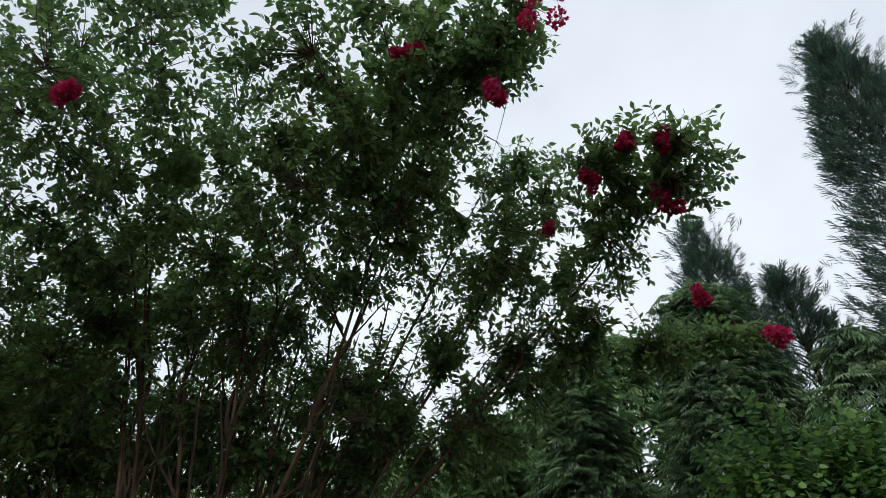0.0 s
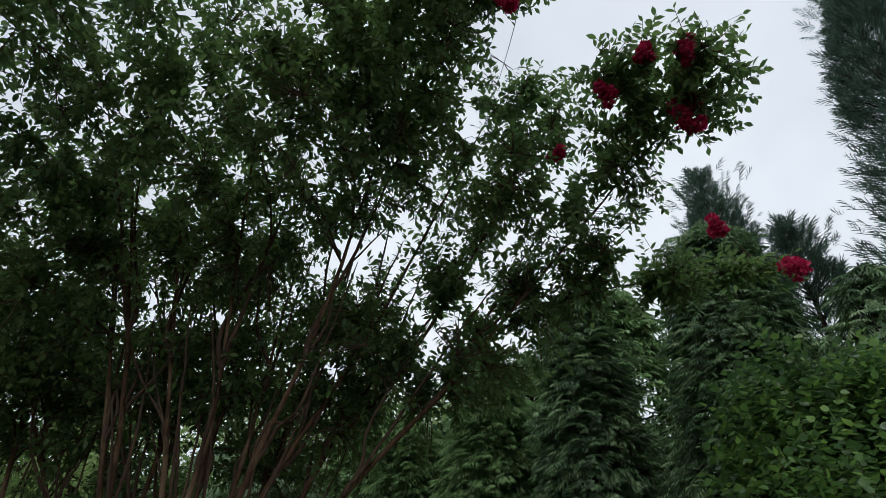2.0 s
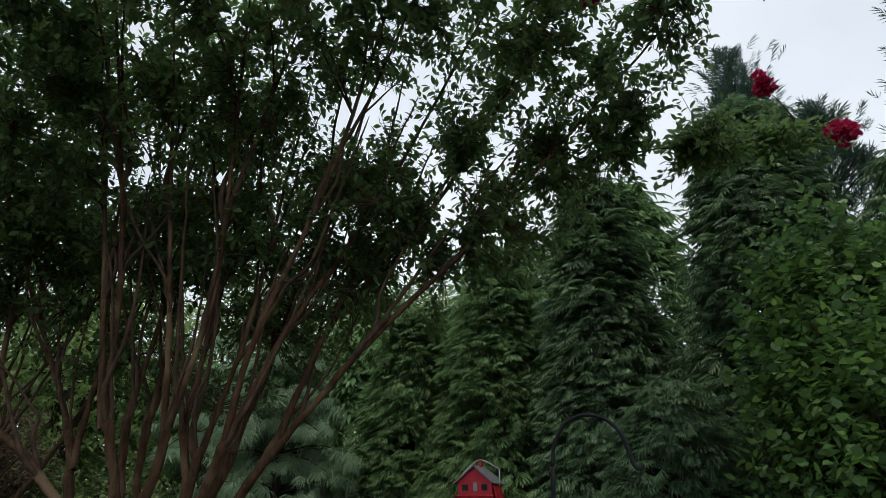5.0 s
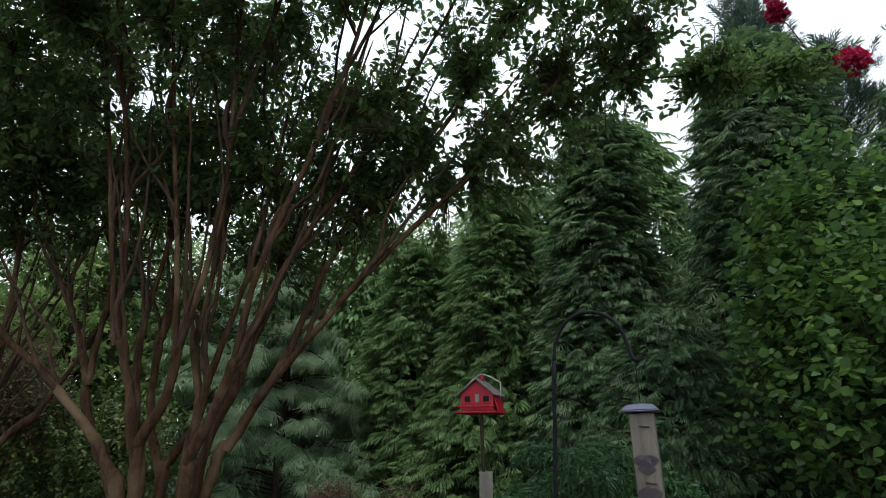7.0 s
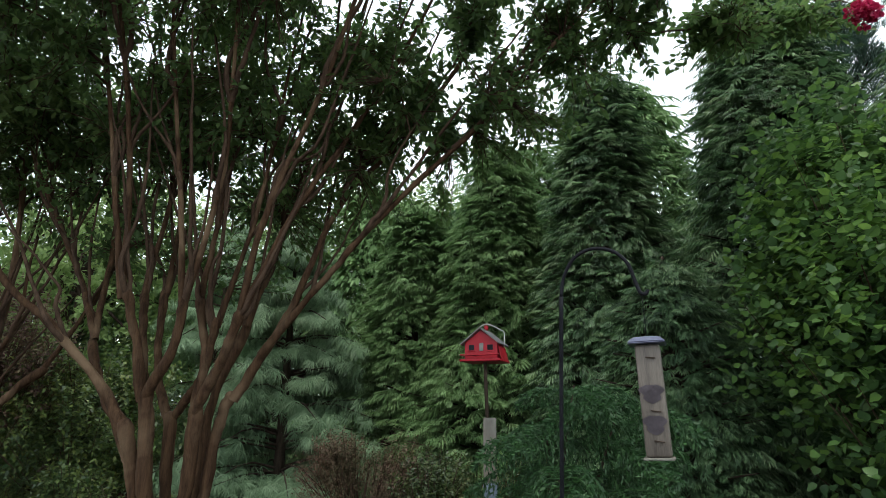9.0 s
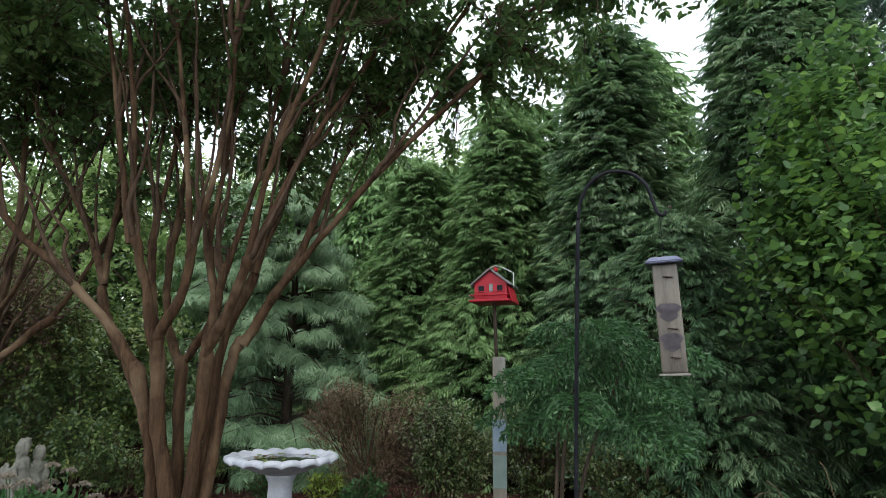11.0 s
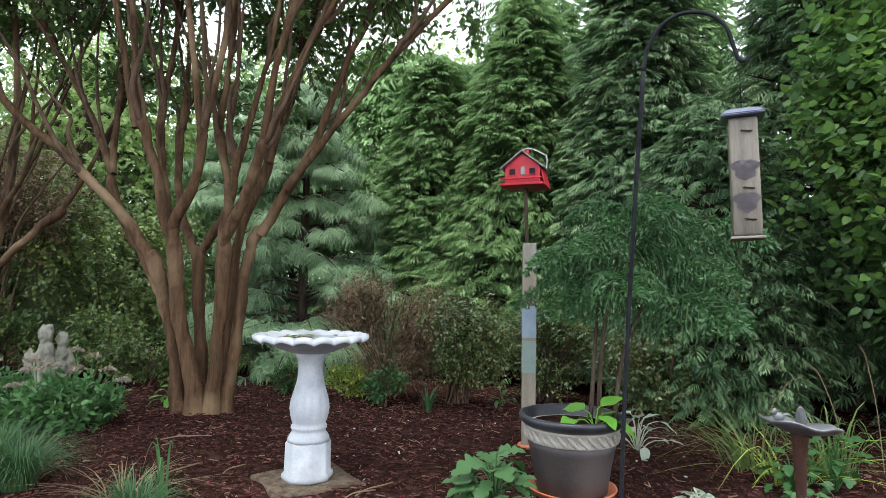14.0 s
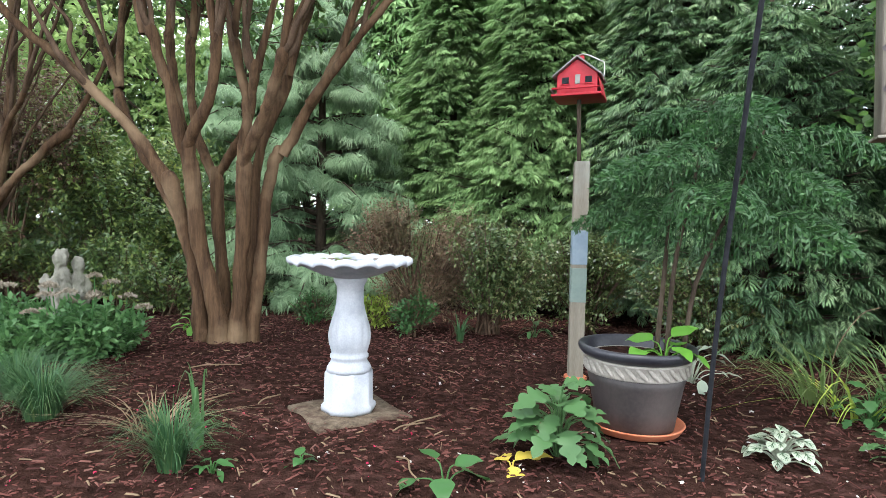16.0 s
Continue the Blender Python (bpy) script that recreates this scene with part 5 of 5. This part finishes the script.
# ---- sedum and statue ----
def sedum(place, radius, height, heads, seed, label):
    rng = np.random.default_rng(seed)
    x, y = place
    top = thing("sedum", (x, y, float(ground_z(x, y))), label, "plant", "sedum plants")
    n = 330
    a, r = rng.uniform(0, 6.283, n), radius * np.sqrt(rng.random(n))
    E = np.stack([np.cos(a) * r, np.sin(a) * r, height * (1 - 0.45 * (r / radius) ** 2) * rng.uniform(0.35, 1.0, n)], axis=1)
    W = unit(np.stack([np.cos(a) * r, np.sin(a) * r, np.full(n, height * 0.9)], axis=1))
    V, F = leaves_on_twigs(E, W, 14, 0.2, 0.058, LEAF_V, 0.0, rng=rng)
    array_mesh("foliage", V, F, SEDUM_LEAF, top)
    paths = [np.array([(0.3 * e[0], 0.3 * e[1], -0.02), (0.8 * e[0], 0.8 * e[1], e[2] * 0.6), e]) for e in E[:90]]
    rad = [np.array((0.005, 0.004, 0.003))] * len(paths)
    V, F = tubes(paths, rad, 5)
    array_mesh("stem", V, F, GREEN_LEAF, top)
    for k in range(heads):
        a, r = rng.uniform(0, 6.283), radius * math.sqrt(rng.random()) * 1.05
        h = np.array((math.cos(a) * r, math.sin(a) * r, height * (1.25 - 0.5 * (r / radius) ** 2) * rng.uniform(0.85, 1.3)))
        m = 90
        b, q = rng.uniform(0, 6.283, m), np.sqrt(rng.random(m))
        R = rng.uniform(0.035, 0.055)
        P = h + np.stack([np.cos(b) * q * R, np.sin(b) * q * R, 0.022 * (1 - q * q) + rng.normal(0, 0.003, m)], axis=1)
        T = frames_along(np.stack([np.cos(b) * q, np.sin(b) * q, np.full(m, 0.9)], axis=1) + rng.normal(0, 0.3, (m, 3)), rng.uniform(0, 6, m))
        V, F = scattered(BROAD_V, LEAF_F, T, P, 0.017 * rng.uniform(0.7, 1.2, m))
        array_mesh("flower_head", V, F, SEDUM_HEAD, top, "dusty pink flat flower head")
        V, F = tubes([np.array([(h[0] * 0.6, h[1] * 0.6, 0.0), (h[0] * 0.9, h[1] * 0.9, h[2] * 0.6), h])], [np.array((0.005, 0.004, 0.004))], 5)
        array_mesh("flower_stalk", V, F, GREEN_LEAF, top)


sedum((-3.14, 4.15), 0.36, 0.38, 11, 301, "bushy green sedum with dusty pink flower heads beside the statue")
sedum((-3.75, 4.2), 0.36, 0.36, 5, 302, "green sedum with fading pink flower heads")
sedum((-3.4, 3.85), 0.3, 0.24, 3, 303, "low green sedum in front of the statue")


def cherub_statue(x, y):
    """Two small seated figures leaning together, as one plain weathered mass."""
    bm = bmesh.new()
    blobs = [((0, 0, 0.05), (0.22, 0.16, 0.07)), ((0, 0.0, 0.14), (0.19, 0.14, 0.09)), ((-0.07, 0, 0.34), (0.1, 0.09, 0.17)), ((0.08, 0.01, 0.33), (0.09, 0.085, 0.15)), ((-0.09, 0, 0.62), (0.068, 0.066, 0.072)), ((-0.05, 0.01, 0.655), (0.045, 0.05, 0.04)),
             ((0.085, 0.0, 0.57), (0.06, 0.06, 0.066)), ((-0.075, 0, 0.5), (0.075, 0.07, 0.07)), ((0.08, 0, 0.46), (0.07, 0.065, 0.07)), ((-0.16, -0.03, 0.4), (0.045, 0.05, 0.12)), ((0.16, -0.02, 0.38), (0.04, 0.05, 0.11)),
             ((0.0, -0.07, 0.36), (0.12, 0.04, 0.04)), ((-0.1, -0.12, 0.17), (0.06, 0.12, 0.06)), ((0.1, -0.12, 0.17), (0.06, 0.11, 0.06)), ((-0.17, -0.1, 0.22), (0.06, 0.07, 0.1)), ((-0.2, 0.06, 0.42), (0.03, 0.09, 0.1)), ((0.19, 0.06, 0.4), (0.03, 0.08, 0.1))]
    for c, r in blobs:
        bmesh.ops.create_icosphere(bm, subdivisions=3, radius=1.0, matrix=Matrix.Translation(c) @ Matrix.Diagonal((*r, 1)))
    ob = part("cherub_statue", bm, STONE)
    ob.location = (x, y, float(ground_z(x, y)))
    ob.rotation_euler, ob.scale = (0, 0, radians(62)), (0.66, 0.8, 0.98)
    mod = ob.modifiers.new("melt", "REMESH")
    mod.mode, mod.voxel_size, mod.use_smooth_shade = "VOXEL", 0.012, True
    tex = bpy.data.textures.new("worn_stone", "CLOUDS")
    tex.noise_scale = 0.035
    dis = ob.modifiers.new("wear", "DISPLACE")
    dis.texture, dis.strength, dis.mid_level = tex, 0.035, 0.5
    tagged(ob, "weathered pale stone statue of two small cherubs", "statue")


cherub_statue(-3.48, 4.42)

# ---- metal dish stand ----
def dish_stand(x, y):
    z = float(ground_z(x, y))
    top = thing("metal_bird_bath", (x, y, z), "small tilted grey metal dish on a rusty tapered stand", "bird bath")
    dish = part("dish", lathe([(0.02, 0.0), (0.06, 0.004), (0.096, 0.013), (0.117, 0.021), (0.123, 0.026), (0.12, 0.029), (0.1, 0.021), (0.06, 0.011), (0.012, 0.009)], 56,
                              lambda a, r, zz: (r * (1 + 0.035 * (r / 0.12) ** 2 * math.sin(7 * a)), zz + 0.004 * (r / 0.12) ** 2 * math.sin(5 * a))), BRONZE, top)
    dish.matrix_basis = pose(0, 0, 0.59, -3, 5, 0)
    part("stand", lathe([(0.009, -0.1), (0.009, 0.2), (0.011, 0.38), (0.017, 0.46), (0.022, 0.54), (0.027, 0.58), (0.03, 0.596)], 20), RUST, top, "rusty tapered iron stem")
    bm = bmesh.new()
    for c, r in (((0, 0, 0), (0.035, 0.02, 0.02)), ((0.03, 0, 0.022), (0.016, 0.014, 0.014)), ((-0.045, 0, 0.008), (0.03, 0.01, 0.006)), ((0.048, 0, 0.02), (0.009, 0.004, 0.004))):
        bmesh.ops.create_icosphere(bm, subdivisions=2, radius=1.0, matrix=Matrix.Translation(c) @ Matrix.Diagonal((*r, 1)))
    o = part("rim_ornament", bm, BRONZE, top, "small metal ornament on the rim")
    o.matrix_basis = pose(-0.05, 0.035, 0.625, 0, 0, 200) @ Matrix.Scale(0.65, 4)
    bm = lathe([(0.002, -0.004), (0.04, -0.003), (0.05, 0.0), (0.04, 0.003), (0.002, 0.004)], 18, lambda a, r, zz: (r * (1 + 0.35 * math.cos(a) + 0.2 * math.cos(2 * a)), zz))
    o = part("leaf_ornament", bm, BRONZE, top, "upright metal leaf")
    o.matrix_basis = pose(0.03, 0.05, 0.63, 0, 65, 60) @ Matrix.Diagonal((0.6, 0.4, 0.3, 1))
    return top


dish_stand(0.575, 2.03).scale = (0.76, 0.76, 1.045)

# ---- loose bits on the bed ----
def scatter_bits(name, n, mat, label, seed, size, thin, span, curl=0.15):
    """Bits strewn on the bed: long low wedges lying at all angles."""
    rng = np.random.default_rng(seed)
    x0, x1, y0, y1 = span
    x = rng.uniform(x0, x1, n)
    y = y0 + (y1 - y0) * rng.random(n) ** 1.5
    clear = np.hypot(x - PX, y - PY) > 0.2
    clear &= np.hypot(x - PAD_X, y - PAD_Y) > 0.17 + 0.07 * rng.random(n)
    x, y = x[clear], y[clear]
    n = len(x)
    a = rng.uniform(0, 6.283, n)
    P = np.stack([x, y, ground_z(x, y) + rng.uniform(0.003, 0.016, n)], axis=1)
    T = frames_along(np.stack([np.cos(a), np.sin(a), rng.normal(0, curl, n)], axis=1), rng.normal(0, 0.5, n))
    tv = [(-0.5, -0.45, 0), (-0.4, 0.5, 0), (0.05, -0.36, 1), (-0.05, 0.4, 1), (0.5, -0.5, 0), (0.4, 0.42, 0)]
    tf = [(0, 2, 3, 1), (2, 4, 5, 3)]
    L = size * rng.uniform(0.4, 1.4, n) ** 1.3
    S = np.stack([L * thin * rng.uniform(0.6, 1.6, n), L, np.minimum(0.006, L * 0.22)], axis=1)
    V, F = scattered(tv, tf, T, P, S)
    tagged(array_mesh(name, V, F, mat), label, "ground cover", kind="stuff")


NEAR = (-5.0, 3.2, 1.4, 8.0)
scatter_bits("bark_chips", 48000, CHIP, "dark red-brown shredded bark mulch chips", 401, 0.017, 0.22, NEAR)
scatter_bits("shredded_bark", 17000, CHIP, "long shredded bark strips lying over the mulch", 402, 0.036, 0.08, NEAR, 0.3)
scatter_bits("dry_straw_bits", 3000, STRAW, "pale dry straw and twig bits on mulch", 403, 0.04, 0.04, NEAR, 0.25)
scatter_bits("bark_chips", 9000, CHIP, "dark red-brown shredded bark mulch chips beside the walk", 411, 0.03, 0.17, (-5.0, 3.2, -1.6, 1.4))
scatter_bits("pale_pebbles", 130, PEBBLE, "small pale pebbles among the bark", 404, 0.016, 0.8, (-1.5, 1.5, 2.2, 5.0))

rng = np.random.default_rng(9)
for k, (x, y, a, L) in enumerate(((-0.86, 3.1, 52, 0.24), (-0.9, 3.07, 38, 0.16), (-1.62, 3.35, 64, 0.15), (-0.72, 2.62, 120, 0.2), (-2.3, 3.9, 20, 0.3), (-2.9, 5.6, 5, 0.35), (-1.9, 3.2, 70, 0.3))):
    P = np.array([(0, 0, 0), (L * 0.3, 0.01, 0.012), (L * 0.7, -0.012, 0.018), (L, 0.01, 0.008)])
    tw = part("dry_stick", rod(P, 0.0035, 6, 12), STRAW)
    tw.matrix_world = pose(x, y, float(ground_z(x, y)) + 0.012, 0, 0, a)
    tagged(tw, "pale dry stick lying on the mulch", "stick", "sticks on the bed")
scatter_bits("fallen_petals", 80, FLOWER, "crimson fallen petals strewn over the mulch", 405, 0.009, 0.7, (-2.6, -0.6, 2.3, 3.6))


def dry_stalk(x, y, height, lean):
    z = float(ground_z(x, y))
    st = part("dry_stalk", rod([(0, 0, -0.02), (lean * 0.2, 0.01, height * 0.5), (lean * 0.65, 0.0, height * 0.9), (lean, -0.02, height)], 0.0028, 6, 14), STRAW)
    st.location = (x, y, z)
    tagged(st, "thin bare arching dry stalk among the daylilies", "plant stalk", "dry stalks")


for x, y, h, lean in ((1.62, 3.7, 0.62, -0.2), (1.86, 3.75, 0.55, 0.14), (1.95, 3.95, 0.7, -0.12), (1.35, 4.1, 0.5, 0.25)):
    dry_stalk(x, y, h, lean)


def small_pot(x, y):
    top = thing("flower_pot", (x, y, float(ground_z(x, y))), "small terracotta flower pot sunk among leafy plants", "plant pot")
    part("body", lathe([(0.05, -0.03), (0.055, -0.026), (0.072, 0.03), (0.074, 0.035)], 36), TERRACOTTA, top)
    part("rim", lathe([(0.072, 0.031), (0.082, 0.033), (0.085, 0.06), (0.079, 0.063), (0.074, 0.045)], 36), TERRACOTTA, top)
    part("soil", lathe([(0.076, 0.045), (0.04, 0.049), (0.005, 0.05)], 24), MULCH, top, "dark potting soil")


small_pot(1.3, 3.1)


def floating_leaf(x, y, z, turn, size):
    bm = bmesh.new()
    rim = [bm.verts.new((size * 0.45 * math.sin(a) * math.sin(a / 2), size * 0.5 * math.cos(a), 0.003 * math.sin(3 * a))) for a in np.linspace(0, 2 * math.pi, 13)[:-1]]
    f = bm.faces.new(rim)
    bmesh.ops.solidify(bm, geom=[f], thickness=0.001)
    ob = part("fallen_leaf", bm, STRAW if turn % 2 else SHRUB_LEAF)
    ob.matrix_world = pose(x, y, z, 0, 0, turn)
    tagged(ob, "small dead leaf floating in the bird bath", "leaf", "leaves in the bird bath")


rng = np.random.default_rng(19)
WATER_Z = float(ground_z(PAD_X, PAD_Y)) + 0.014 + 0.669 * 1.045 + 0.006
for k in range(16):
    a, q = rng.uniform(0, 6.283), 0.19 * math.sqrt(rng.random())
    floating_leaf(PAD_X + q * math.cos(a), PAD_Y + q * math.sin(a), WATER_Z, int(rng.integers(0, 360)), rng.uniform(0.025, 0.05))
